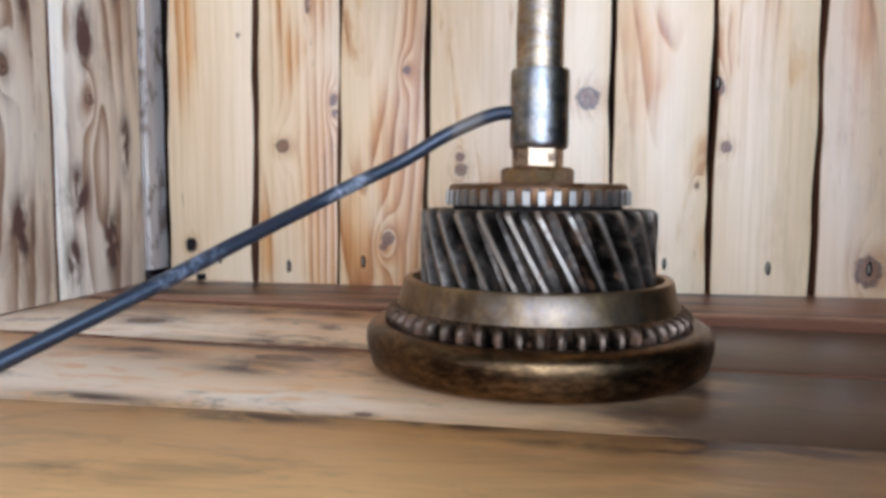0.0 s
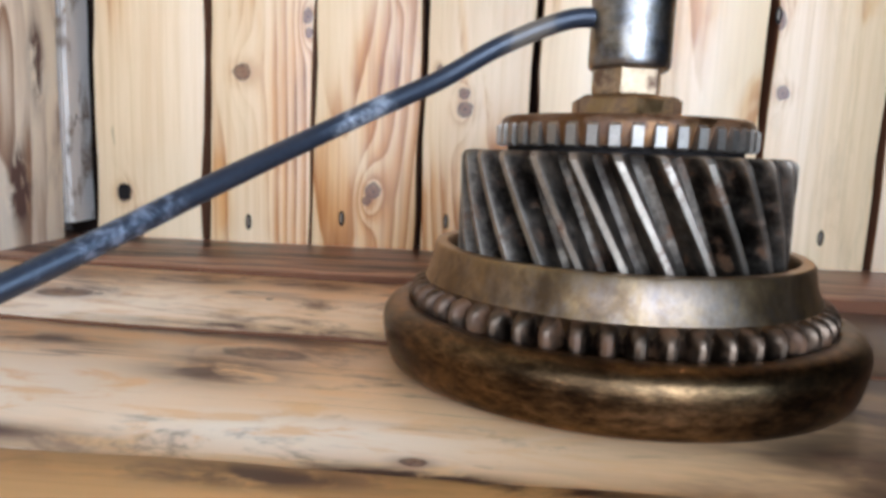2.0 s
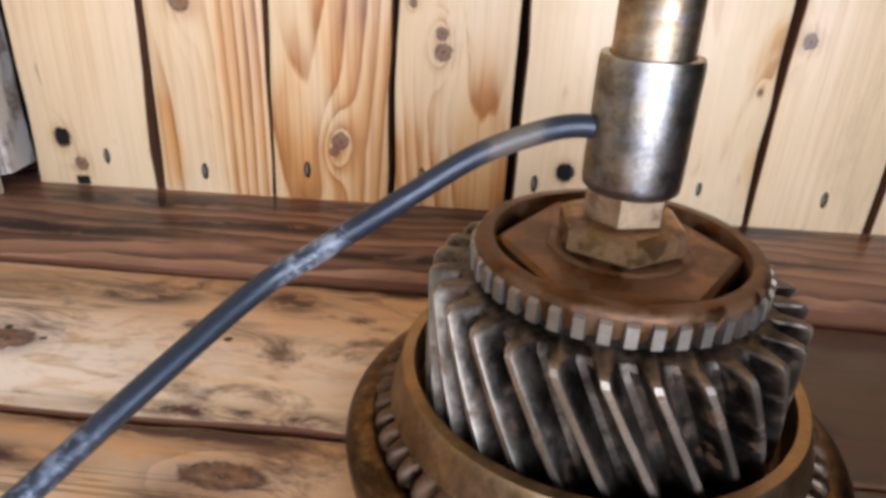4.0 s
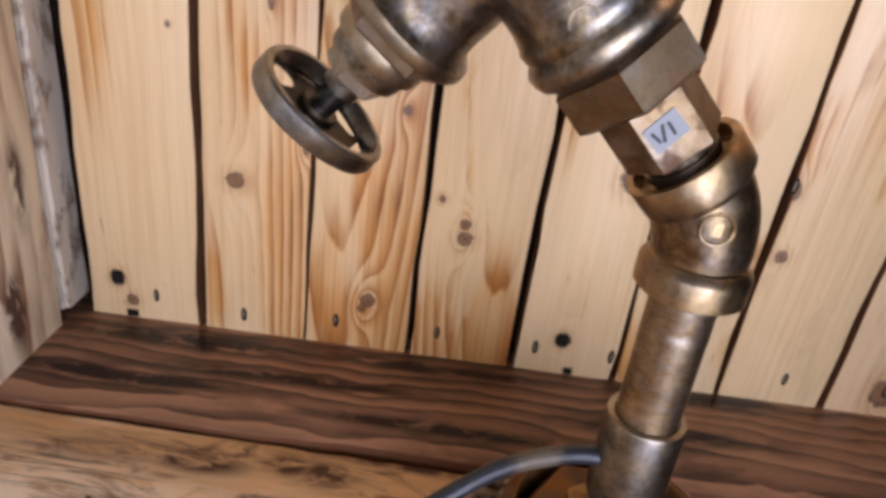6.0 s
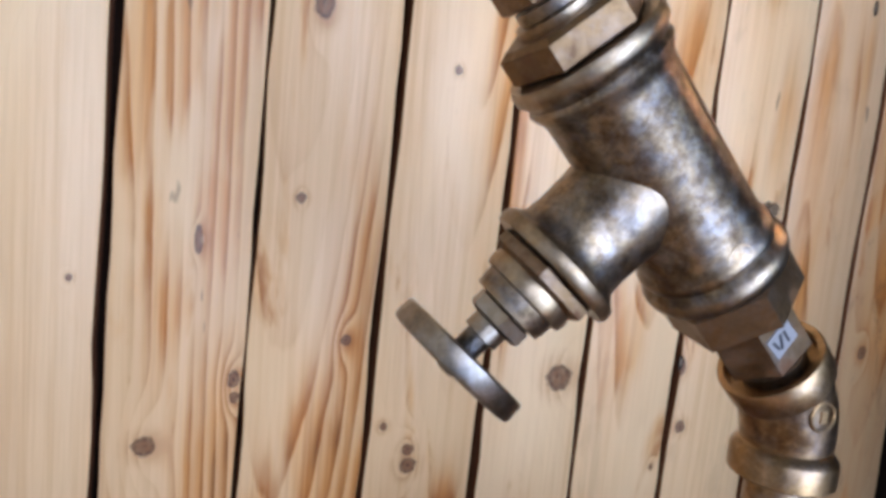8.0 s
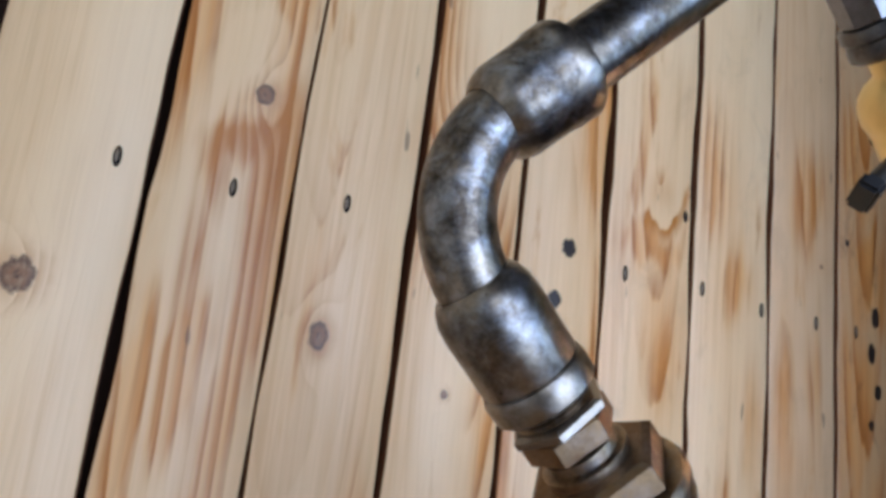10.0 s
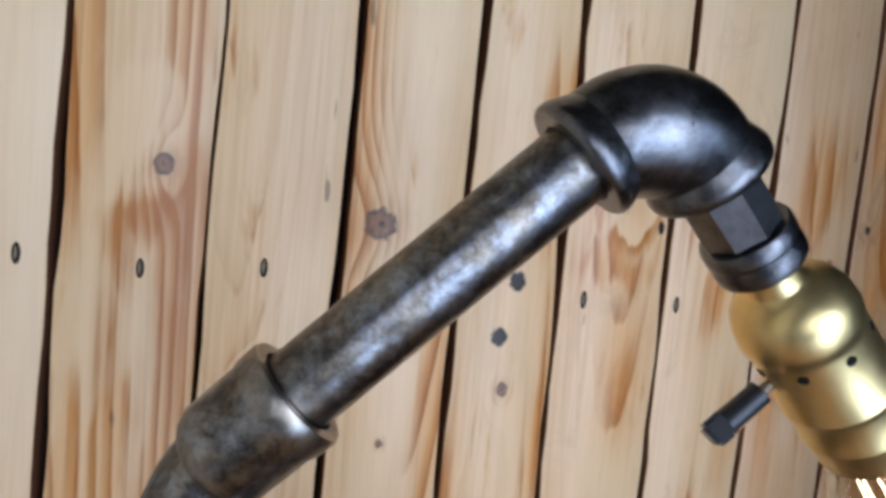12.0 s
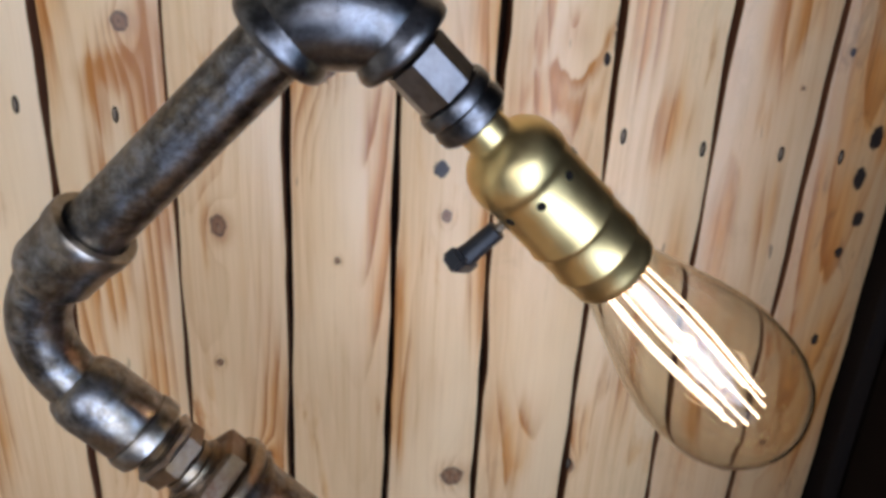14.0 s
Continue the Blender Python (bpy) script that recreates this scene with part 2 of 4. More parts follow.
    if near is not None:
        grain = n.noise(place, 420.0, 3.0)
        near = n.math("ADD", near, n.math("MULTIPLY_ADD", n.noise(place, 200.0, 4.0, 0.6), 1.0, -0.50))
        halo = n.math("MULTIPLY", n.ramp(near, 2.7, 0.9), n.math("MULTIPLY_ADD", saw, 0.50, 0.05))
        colour = n.mix(halo, colour, (late[0] * 0.9, late[1] * 1.1, late[2] * 2.0))
        heart = n.mix(n.ramp(nick, 0.35, 0.7), (0.130, 0.050, 0.025), (0.27, 0.120, 0.055))
        heart = n.mix(n.ramp(near, 0.45, 0.95), heart, (0.075, 0.036, 0.024))
        core = n.math("MULTIPLY", n.ramp(near, 1.12, 0.86), n.ramp(nick, 0.30, 0.60, 0.60, 0.95))
        colour = n.mix(core, colour, heart)
        colour = n.mix(n.math("MULTIPLY", n.ramp(near, 0.34, 0.14), n.ramp(grain, 0.4, 0.6)), colour, dark)
    if black:
        colour = n.mix(n.ramp(patches(black, n.ramp(nick, 0.32, 0.66, 0.70, 1.25), None), 0.28, 0.50), colour, (0.022, 0.014, 0.011))
    height = n.math("ADD", n.math("MULTIPLY", fibre, 0.5), n.math("MULTIPLY", line, 0.7))
    rough = n.math("MULTIPLY_ADD", fibre, 0.2, gloss - 0.08)
    return n.finish(colour, rough, 0.0, height, 0.25, 0.0006, Specular_IOR_Level=sheen)


def aged_metal(name, dark, bright, scale=60.0, cover=0.5, rough=0.36, rust=0.0, stretch=(1, 1, 1), wear=0.5, bare_sheen=0.0, soiled=0.45):
    """Dark iron with bronze rubbed over it: patchy cover, bright worn edges, grime and a fine cast relief."""
    n = Nodes(name)
    place, xyz = n.coords()
    v = n.vec(*[n.math("MULTIPLY", xyz[i], stretch[i]) for i in range(3)])
    patch = n.noise(v, scale, 6.0, 0.72, 0.2)
    fine = n.noise(v, scale * 7, 4.0, 0.65)
    cloud = n.noise(v, scale * 0.3, 3.0, 0.5)
    blend = n.math("ADD", n.math("ADD", n.math("MULTIPLY", patch, 0.52), n.math("MULTIPLY", cloud, 0.36)), n.math("MULTIPLY", fine, 0.12))
    m = n.ramp(blend, 0.50 - 0.26 * cover, 0.88 - 0.26 * cover)
    colour = n.mix(m, dark, bright)
    if bare_sheen > 0:
        # bare steel patches, tinted blue to imitate the daylight reflected in them
        rubbed = n.ramp(n.math("MULTIPLY_ADD", fine, 0.25, n.noise(v, scale * 0.55, 6.0, 0.72, 0.4)), 0.50, 0.86, 0.0, bare_sheen)
        colour = n.mix(rubbed, colour, (0.42, 0.46, 0.52))
    soil = n.math("MULTIPLY", n.ramp(n.math("MULTIPLY_ADD", fine, 0.12, n.noise(v, scale * 0.62, 6.0, 0.74, 0.3)), 0.50, 0.72), soiled)
    colour = n.mix(soil, colour, (dark[0] * 0.45, dark[1] * 0.42, dark[2] * 0.40))
    geo = n.add("ShaderNodeNewGeometry")
    edge = n.ramp(geo.outputs["Pointiness"], 0.51, 0.60)
    colour = n.mix(n.math("MULTIPLY", edge, wear), colour, (bright[0] * 1.25, bright[1] * 1.25, bright[2] * 1.25))
    colour = n.mix(n.ramp(fine, 0.42, 0.70, 0.0, 0.22), colour, (dark[0] * 0.6, dark[1] * 0.6, dark[2] * 0.6))
    metal = 1.0
    rg = n.math("MULTIPLY_ADD", fine, 0.12, n.math("MULTIPLY_ADD", soil, 0.10, n.math("MULTIPLY_ADD", patch, 0.12, rough - 0.12)))
    if rust > 0:
        r = n.ramp(n.noise(v, scale * 0.8, 5.0, 0.7), 0.56 - 0.3 * rust, 0.72 - 0.3 * rust)
        colour = n.mix(r, colour, n.mix(fine, (0.060, 0.022, 0.008), (0.20, 0.085, 0.030)))
        metal = n.math("SUBTRACT", 1.0, n.math("MULTIPLY", r, 0.8))
        rg = n.math("MULTIPLY_ADD", r, 0.25, rg)
    return n.finish(colour, rg, metal, n.math("ADD", n.math("MULTIPLY", n.noise(v, 130.0, 3.0, 0.6), 0.7), n.math("MULTIPLY_ADD", patch, 0.45, n.math("MULTIPLY", fine, 0.15))), 0.28, 0.0008)


def plain(name, colour, rough, metal=0.0, vary=0.2, scale=200.0, **more):
    n = Nodes(name)
    place, _ = n.coords()
    f = n.noise(place, scale, 4.0)
    low = tuple(c * (1 - vary) for c in colour)
    return n.finish(n.mix(f, low, colour), n.math("MULTIPLY_ADD", f, 0.15, rough - 0.07), metal, f, 0.1, 0.0003, **more)


BRONZE = aged_metal("rubbed_bronze", (0.090, 0.058, 0.036), (0.53, 0.390, 0.245), 250, 0.53, 0.34, bare_sheen=0.42, soiled=0.50)
GUNMETAL = aged_metal("rubbed_gunmetal", (0.045, 0.034, 0.026), (0.42, 0.345, 0.265), 190, 0.52, 0.30, bare_sheen=0.70, soiled=0.65)
ELBOW_GOLD = aged_metal("gold_rubbed_elbow", (0.105, 0.055, 0.026), (0.64, 0.415, 0.210), 170, 0.54, 0.36, bare_sheen=0.30, soiled=0.60)
ELBOW_IRON = aged_metal("oiled_elbow_iron", (0.046, 0.041, 0.038), (0.27, 0.255, 0.250), 150, 0.52, 0.30, bare_sheen=0.30, soiled=0.20, wear=0.35)
PIPE_GOLD = aged_metal("gold_rubbed_pipe", (0.21, 0.118, 0.054), (0.62, 0.43, 0.240), 240, 0.60, 0.40, stretch=(1, 1, 1.6), bare_sheen=0.40, soiled=0.3)
SLEEVE = aged_metal("worn_sleeve_steel", (0.050, 0.037, 0.026), (0.46, 0.365, 0.26), 150, 0.56, 0.35, bare_sheen=0.60, soiled=0.50)
GEAR_STEEL = aged_metal("oily_gear_steel", (0.026, 0.018, 0.013), (0.42, 0.325, 0.235), 120, 0.42, 0.47, rust=0.10, wear=0.8)
RING_STEEL = aged_metal("synchro_ring_steel", (0.06, 0.042, 0.030), (0.40, 0.330, 0.255), 110, 0.50, 0.50, wear=0.6)
CUP_BRASS = aged_metal("rubbed_brass_cup", (0.125, 0.068, 0.030), (0.47, 0.285, 0.130), 110, 0.58, 0.40, stretch=(1, 1, 0.6), bare_sheen=0.2)
BASE_BRONZE = aged_metal("rubbed_base_bronze", (0.026, 0.014, 0.007), (0.40, 0.215, 0.090), 150, 0.46, 0.33, stretch=(1, 1, 2.8), soiled=0.5)
RUSTY = aged_metal("rusty_plate_steel", (0.060, 0.023, 0.009), (0.25, 0.115, 0.045), 110, 0.45, 0.36, rust=0.40)
NUT_BRASS = aged_metal("rubbed_nut_brass", (0.20, 0.115, 0.06), (0.58, 0.385, 0.22), 80, 0.6, 0.40, rust=0.15)
WHEEL_IRON = aged_metal("dark_wheel_iron", (0.018, 0.013, 0.010), (0.12, 0.080, 0.050), 120, 0.40, 0.42)
HEX_BRONZE = aged_metal("rubbed_hex_bronze", (0.036, 0.018, 0.009), (0.27, 0.165, 0.085), 110, 0.46, 0.40, rust=0.14, bare_sheen=0.40, soiled=0.75)
BRASS = plain("satin_gold_brass", (0.97, 0.715, 0.320), 0.35, 1.0, 0.22, 160)
BLACK = plain("black_plastic", (0.018, 0.018, 0.020), 0.38)
STICKER = plain("pale_paper_sticker", (0.30, 0.30, 0.31), 0.5)
INK = plain("black_ink", (0.03, 0.03, 0.035), 0.6)
# board sides: scorch, and the shade of the gaps painted in
EDGE = plain("scorched_shaded_edge", (0.17, 0.064, 0.030), 0.8, scale=90.0, Specular_IOR_Level=0.1)
# near-black backing that stands in for shade in the board gaps
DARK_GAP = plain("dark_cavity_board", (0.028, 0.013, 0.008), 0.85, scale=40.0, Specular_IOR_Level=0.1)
# near-black for charred holes, and for shade painted into gaps and vents
HOLE = plain("charred_and_shaded_black", (0.016, 0.011, 0.008), 0.85, Specular_IOR_Level=0.15)
NAIL = plain("dull_nail_steel", (0.26, 0.19, 0.13), 0.5, 0.6)
PLASTER = plain("brown_lining_boards", (0.055, 0.034, 0.022), 0.75, scale=12.0)
# unseen floor, made pale grey to reflect daylight up onto the pipes
ROOM_FLOOR = plain("pale_grey_floor", (0.52, 0.52, 0.52), 0.45, scale=14.0)


def cable_rubber():
    """Dark sheath, scuffed white half way and rubbed tan near the lamp."""
    n = Nodes("grey_black_cable_sheath")
    place, xyz = n.coords()
    ragged = n.noise(place, 240.0, 5.0, 0.7, 0.5)
    def spot(at, half):
        d = n.math("DIVIDE", n.math("SUBTRACT", xyz[0], at), half)
        return n.math("EXPONENT", n.math("MULTIPLY", n.math("MULTIPLY", d, d), -1.0))
    fine = n.noise(place, 500.0, 3.0)
    c = n.mix(fine, (0.009, 0.011, 0.015), (0.026, 0.030, 0.038))
    c = n.mix(n.ramp(n.math("MULTIPLY", spot(-0.033, 0.012), n.math("MULTIPLY_ADD", ragged, 0.9, 0.35)), 0.35, 0.75, 0.0, 0.75), c, (0.17, 0.125, 0.085))
    c = n.mix(n.ramp(n.math("MULTIPLY", spot(-0.086, 0.020), ragged), 0.40, 0.62, 0.0, 0.55), c, (0.42, 0.41, 0.40))
    c = n.mix(n.ramp(n.math("MULTIPLY", spot(-0.135, 0.022), ragged), 0.42, 0.62, 0.0, 0.40), c, (0.32, 0.33, 0.36))
    return n.finish(c, n.math("MULTIPLY_ADD", ragged, 0.2, 0.27), 0.0, fine, 0.2, 0.0004)


CABLE = cable_rubber()


def post_paint():
    n = Nodes("peeling_grey_white_paint")
    place, xyz = n.coords()
    v = n.vec(xyz[0], xyz[1], n.math("MULTIPLY", xyz[2], 0.5))
    m = n.ramp(n.noise(v, 75.0, 6.0, 0.72, 0.3), 0.50, 0.66)
    c = n.mix(m, (0.60, 0.495, 0.385), (0.25, 0.155, 0.095))
    spots = n.ramp(n.noise(v, 48.0, 5.0, 0.7, 0.5), 0.60, 0.66)
    c = n.mix(spots, c, (0.07, 0.05, 0.04))
    return n.finish(c, 0.75, 0.0, m, 0.6, 0.002)


def glass_material():
    n = Nodes("amber_bulb_glass")
    shader = n.add("ShaderNodeBsdfGlass")
    shader.inputs["Color"].default_value = (0.992, 0.968, 0.925, 1)
    shader.inputs["Roughness"].default_value, shader.inputs["IOR"].default_value = 0.0, 1.45
    out = n.add("ShaderNodeOutputMaterial")
    n.tree.links.new(shader.outputs[0], out.inputs[0])
    return n.mat


def glow_material(name, colour, strength):
    n = Nodes(name)
    shader = n.add("ShaderNodeEmission")
    shader.inputs[0].default_value, shader.inputs[1].default_value = (*colour, 1), strength
    out = n.add("ShaderNodeOutputMaterial")
    n.tree.links.new(shader.outputs[0], out.inputs[0])
    return n.mat


POST_PAINT, GLASS = post_paint(), glass_material()
GLOW = glow_material("glowing_filament", (1.0, 0.80, 0.58), 24.0)
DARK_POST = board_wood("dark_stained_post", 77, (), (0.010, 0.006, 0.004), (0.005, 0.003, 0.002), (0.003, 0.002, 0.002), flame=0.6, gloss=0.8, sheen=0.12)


# ---- mesh helpers ----
def link(name, bm, material, parent=None, label="", smooth=True, angle=40):
    mesh = bpy.data.meshes.new(name)
    bmesh.ops.recalc_face_normals(bm, faces=bm.faces)
    if smooth:
        for f in bm.faces:
            f.smooth = True
        for e in bm.edges:
            if len(e.link_faces) == 2 and e.calc_face_angle(0) > radians(angle):
                e.smooth = False
    bm.to_mesh(mesh)
    bm.free()
    mesh.materials.append(material)
    ob = new(name, mesh)
    ob.parent = parent
    if label:
        tagged(ob, label)
    return ob


def part(name, bm, material, parent, label="", **more):
    return link(name, bm, material, parent, label, **more)


def axis_frame(start, way):
    """A pose at start whose z runs along way."""
    return Matrix.Translation(start) @ Vector(way).to_track_quat("Z", "Y").to_matrix().to_4x4()


def revolve(profile, start=(0, 0, 0), way=(0, 0, 1), segs=48, bm=None, closed=False):
    """A turned body: profile is (distance along way, radius)."""
    bm = bm or bmesh.new()
    m = axis_frame(start, way)
    rings = []
    for h, r in profile:
        if r < 1e-5:
            rings.append([bm.verts.new(m @ Vector((0, 0, h)))])
        else:
            rings.append([bm.verts.new(m @ Vector((r * math.cos(2 * math.pi * k / segs), r * math.sin(2 * math.pi * k / segs), h))) for k in range(segs)])
    pairs = list(zip(rings, rings[1:])) + ([(rings[-1], rings[0])] if closed else [])
    for a, b in pairs:
        for k in range(segs):
            k2 = (k + 1) % segs
            quad = [a[k % len(a)], a[k2 % len(a)], b[k2 % len(b)], b[k % len(b)]]
            quad = list(dict.fromkeys(quad))
            if len(quad) > 2:
                bm.faces.new(quad)
    if not closed:
        for r, flip in ((rings[0], True), (rings[-1], False)):
            if len(r) > 2:
                bm.faces.new(list(reversed(r)) if flip else r)
    return bm


def hexagon(h0, h1, r, start, way, turn=0.0, bevel=0.0008, sides=6, bm=None):
    """A hexagonal nut body with softened rims."""
    bm = bm or bmesh.new()
    m = axis_frame(start, way)
    rows = [(h0, r - bevel * 1.6), (h0 + bevel, r), (h1 - bevel, r), (h1, r - bevel * 1.6)]
    rings = [[bm.verts.new(m @ Vector((q * math.cos(turn + 2 * math.pi * k / sides), q * math.sin(turn + 2 * math.pi * k / sides), h))) for k in range(sides)] for h, q in rows]
    for a, b in zip(rings, rings[1:]):
        for k in range(sides):
            bm.faces.new([a[k], a[(k + 1) % sides], b[(k + 1) % sides], b[k]])
    bm.faces.new(list(reversed(rings[0])))
    bm.faces.new(rings[-1])
    return bm


def sweep(points, radii, segs=28, bm=None, caps=True):
    """A round body along a line of points, with a radius at each."""
    bm = bm or bmesh.new()
    pts = [Vector(p) for p in points]
    ways = [(pts[min(i + 1, len(pts) - 1)] - pts[max(i - 1, 0)]).normalized() for i in range(len(pts))]
    side = ways[0].orthogonal().normalized()
    rings = []
    for p, w, r in zip(pts, ways, radii):
        side = (side - w * side.dot(w)).normalized()
        up = w.cross(side)
        rings.append([bm.verts.new(p + r * (side * math.cos(2 * math.pi * k / segs) + up * math.sin(2 * math.pi * k / segs))) for k in range(segs)])
    for a, b in zip(rings, rings[1:]):
        for k in range(segs):
            bm.faces.new([a[k], a[(k + 1) % segs], b[(k + 1) % segs], b[k]])
    if caps:
        bm.faces.new(list(reversed(rings[0])))
        bm.faces.new(rings[-1])
    return bm


def arc(corner, way_in, way_out, reach, steps=14):
    """Points of a round bend that leaves way_in at reach before the corner and joins way_out at reach after it."""
    p0, p2, c = corner - way_in * reach, corner + way_out * reach, Vector(corner)
    normal = way_in.cross(way_out).normalized()
    total = way_in.angle(way_out)
    radius = reach / math.tan(total / 2)
    centre = p0 + normal.cross(way_in) * radius
    return [centre + (Matrix.Rotation(total * k / steps, 3, normal) @ (p0 - centre)) for k in range(steps + 1)]


def smooth_line(points, steps=10):
    """Catmull-Rom line through the points."""
    p = [Vector(q) for q in points]
    p = [p[0] * 2 - p[1]] + p + [p[-1] * 2 - p[-2]]
    out = []
    for i in range(1, len(p) - 2):
        for k in range(steps):
            t = k / steps
            out.append(0.5 * ((2 * p[i]) + (p[i + 1] - p[i - 1]) * t + (2 * p[i - 1] - 5 * p[i] + 4 * p[i + 1] - p[i + 2]) * t * t
                              + (3 * p[i] - p[i - 1] - 3 * p[i + 1] + p[i + 2]) * t ** 3))
    return out + [p[-2]]


def box(x0, x1, y0, y1, z0, z1, bm=None, bevel=0.0):
    bm = bm or bmesh.new()
    made = bmesh.ops.create_cube(bm, size=1.0)["verts"]
    for v in made:
        v.co = Vector((x0 if v.co.x < 0 else x1, y0 if v.co.y < 0 else y1, z0 if v.co.z < 0 else z1))
    if bevel:
        bmesh.ops.bevel(bm, geom=list({e for v in made for e in v.link_edges}), offset=bevel, segments=2, affect="EDGES")
    return bm


def plank_mesh(width0, width1, length, thick, seed, ragged=0.0006, bevel=0.0011, steps=40, lean0=0.0, lean1=0.0):
    """A board: across x from width0 to width1, along z from 0 to length, its face at y = 0 and its back at y = thick, with wavering worn edges."""
    bm = bmesh.new()
    rows = []
    for k in range(steps + 1):
        z = length * k / steps
        l = width0 + lean0 * z + ragged * (noise.noise((z * 14, seed, 0)) * 1.6 + noise.noise((z * 60, seed, 3)) * 0.7)
        r = width1 + lean1 * z + ragged * (noise.noise((z * 14, seed, 9)) * 1.6 + noise.noise((z * 60, seed, 6)) * 0.7)
        dy = 0.0004 * noise.noise((z * 5, seed, 12))
        ring = [(l, thick), (l, bevel + dy), (l + bevel * 0.35, bevel * 0.35 + dy), (l + bevel, dy), (l * 0.5 + r * 0.5, dy - 0.0002),
                (r - bevel, dy), (r - bevel * 0.35, bevel * 0.35 + dy), (r, bevel + dy), (r, thick)]
        rows.append([bm.verts.new((x, y, z)) for x, y in ring])
    for a, b in zip(rows, rows[1:]):
        for k in range(len(a)):
            k2 = (k + 1) % len(a)
            bm.faces.new([a[k], a[k2], b[k2], b[k]])
    bm.faces.new(rows[0])
    bm.faces.new(list(reversed(rows[-1])))
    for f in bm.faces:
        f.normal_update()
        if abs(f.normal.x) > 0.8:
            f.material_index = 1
    return bm


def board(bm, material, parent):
    """A board under its wall or bench: sawn edges coloured dark for scorch and gap shade."""
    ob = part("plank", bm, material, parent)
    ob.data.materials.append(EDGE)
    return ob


# ---- setting: the room that closes the place ----
def slab(name, x0, x1, y0, y1, z0, z1, material, label, category):
    return tagged(link(name, box(x0, x1, y0, y1, z0, z1), material, smooth=False), label, category, kind="structure")


FLOOR_Z, ROOM_TOP = -0.86, 1.50
slab("floor", -1.9, 2.1, -2.4, 0.6, FLOOR_Z - 0.1, FLOOR_Z, ROOM_FLOOR, "plain unseen room floor under the bench, pale grey to bounce light", "floor")
slab("ceiling", -1.9, 2.1, -2.4, 0.6, ROOM_TOP, ROOM_TOP + 0.1, PLASTER, "plain brown boarded ceiling", "ceiling")
slab("wall_west", -2.0, -1.9, -2.4, 0.6, FLOOR_Z, ROOM_TOP, PLASTER, "plain brown boarded wall", "wall")
slab("wall_far", -1.9, 2.1, 0.6, 0.7, FLOOR_Z, ROOM_TOP, PLASTER, "plain brown wall behind the boards", "wall")
bm = box(2.1, 2.2, -2.4, EAST_Y - EAST_W / 2, FLOOR_Z, ROOM_TOP)
box(2.1, 2.2, EAST_Y + EAST_W / 2, 0.6, FLOOR_Z, ROOM_TOP, bm)
box(2.1, 2.2, EAST_Y - EAST_W / 2, EAST_Y + EAST_W / 2, FLOOR_Z, WIN_FOOT, bm)
box(2.1, 2.2, EAST_Y - EAST_W / 2, EAST_Y + EAST_W / 2, WIN_TOP, ROOM_TOP, bm)
tagged(link("wall_east", bm, PLASTER, smooth=False), "plain brown wall with a window opening", "wall", kind="structure")
bm, edge_x = bmesh.new(), -1.9
for wx, ww, foot, watts, tone in WINDOWS:
    box(edge_x, wx - ww / 2, -2.5, -2.4, FLOOR_Z, ROOM_TOP, bm)
    box(wx - ww / 2, wx + ww / 2, -2.5, -2.4, FLOOR_Z, foot, bm)
    box(wx - ww / 2, wx + ww / 2, -2.5, -2.4, WIN_TOP, ROOM_TOP, bm)
    edge_x = wx + ww / 2
box(edge_x, 2.1, -2.5, -2.4, FLOOR_Z, ROOM_TOP, bm)
tagged(link("wall_south", bm, PLASTER, smooth=False), "plain brown wall with a window and a glazed door opening", "wall", kind="structure")

# ---- setting: board wall ----
GAPS = [-0.3185, -0.2400, -0.1690, -0.0975, -0.0262, 0.0450, 0.1165, 0.1880, 0.2590, 0.3270]
GAP_W = [0.0040, 0.0044, 0.0018, 0.0042, 0.0042, 0.0040, 0.0036, 0.0036, 0.0032, 0.0030]
LEANS = [0.0180, 0.0178, 0.0172, 0.0140, 0.0092, -0.0060, -0.0030, 0.0010, 0.0010, 0.0000]
WALL_TOP = 0.95
# knots of each board: across from its middle, height, radius, tallness
KNOTS = [
    [(-0.017, 0.030, 0.0045, 1.3), (-0.008, 0.014, 0.0040, 1.2), (0.000, 0.358, 0.0075, 1.1), (0.028, 0.200, 0.0015, 1.2)],
    [(-0.010, 0.111, 0.0058, 0.95), (0.033, 0.147, 0.0032, 1.5), (0.034, 0.137, 0.0026, 1.2), (0.020, 0.472, 0.0050, 1.1), (0.012, 0.222, 0.0020, 4.0)],
    [(0.006, 0.038, 0.0050, 1.1), (0.002, 0.031, 0.0030, 1.0), (-0.004, 0.348, 0.0055, 1.4), (0.021, 0.169, 0.0030, 1.1), (-0.009, 0.247, 0.0025, 1.2)],
    [(-0.008, 0.102, 0.0036, 1.0), (-0.007, 0.092, 0.0050, 1.0), (-0.024, 0.117, 0.0022, 1.2), (-0.009, 0.450, 0.0095, 0.95), (0.001, 0.324, 0.0022, 1.2)],
    [(0.017, 0.145, 0.0085, 1.0), (-0.004, 0.027, 0.0042, 1.2), (0.002, 0.357, 0.0036, 1.25), (0.004, 0.002, 0.0025, 1.0)],
    [(0.025, 0.080, 0.0015, 1.3)],
    [(-0.027, 0.108, 0.0042, 1.0), (-0.033, 0.151, 0.0038, 1.6), (0.003, 0.259, 0.0015, 1.2)],
    [(0.001, 0.019, 0.0095, 1.2), (0.019, 0.449, 0.0015, 1.0)],
    [(-0.010, 0.16, 0.004, 1.3)],
]
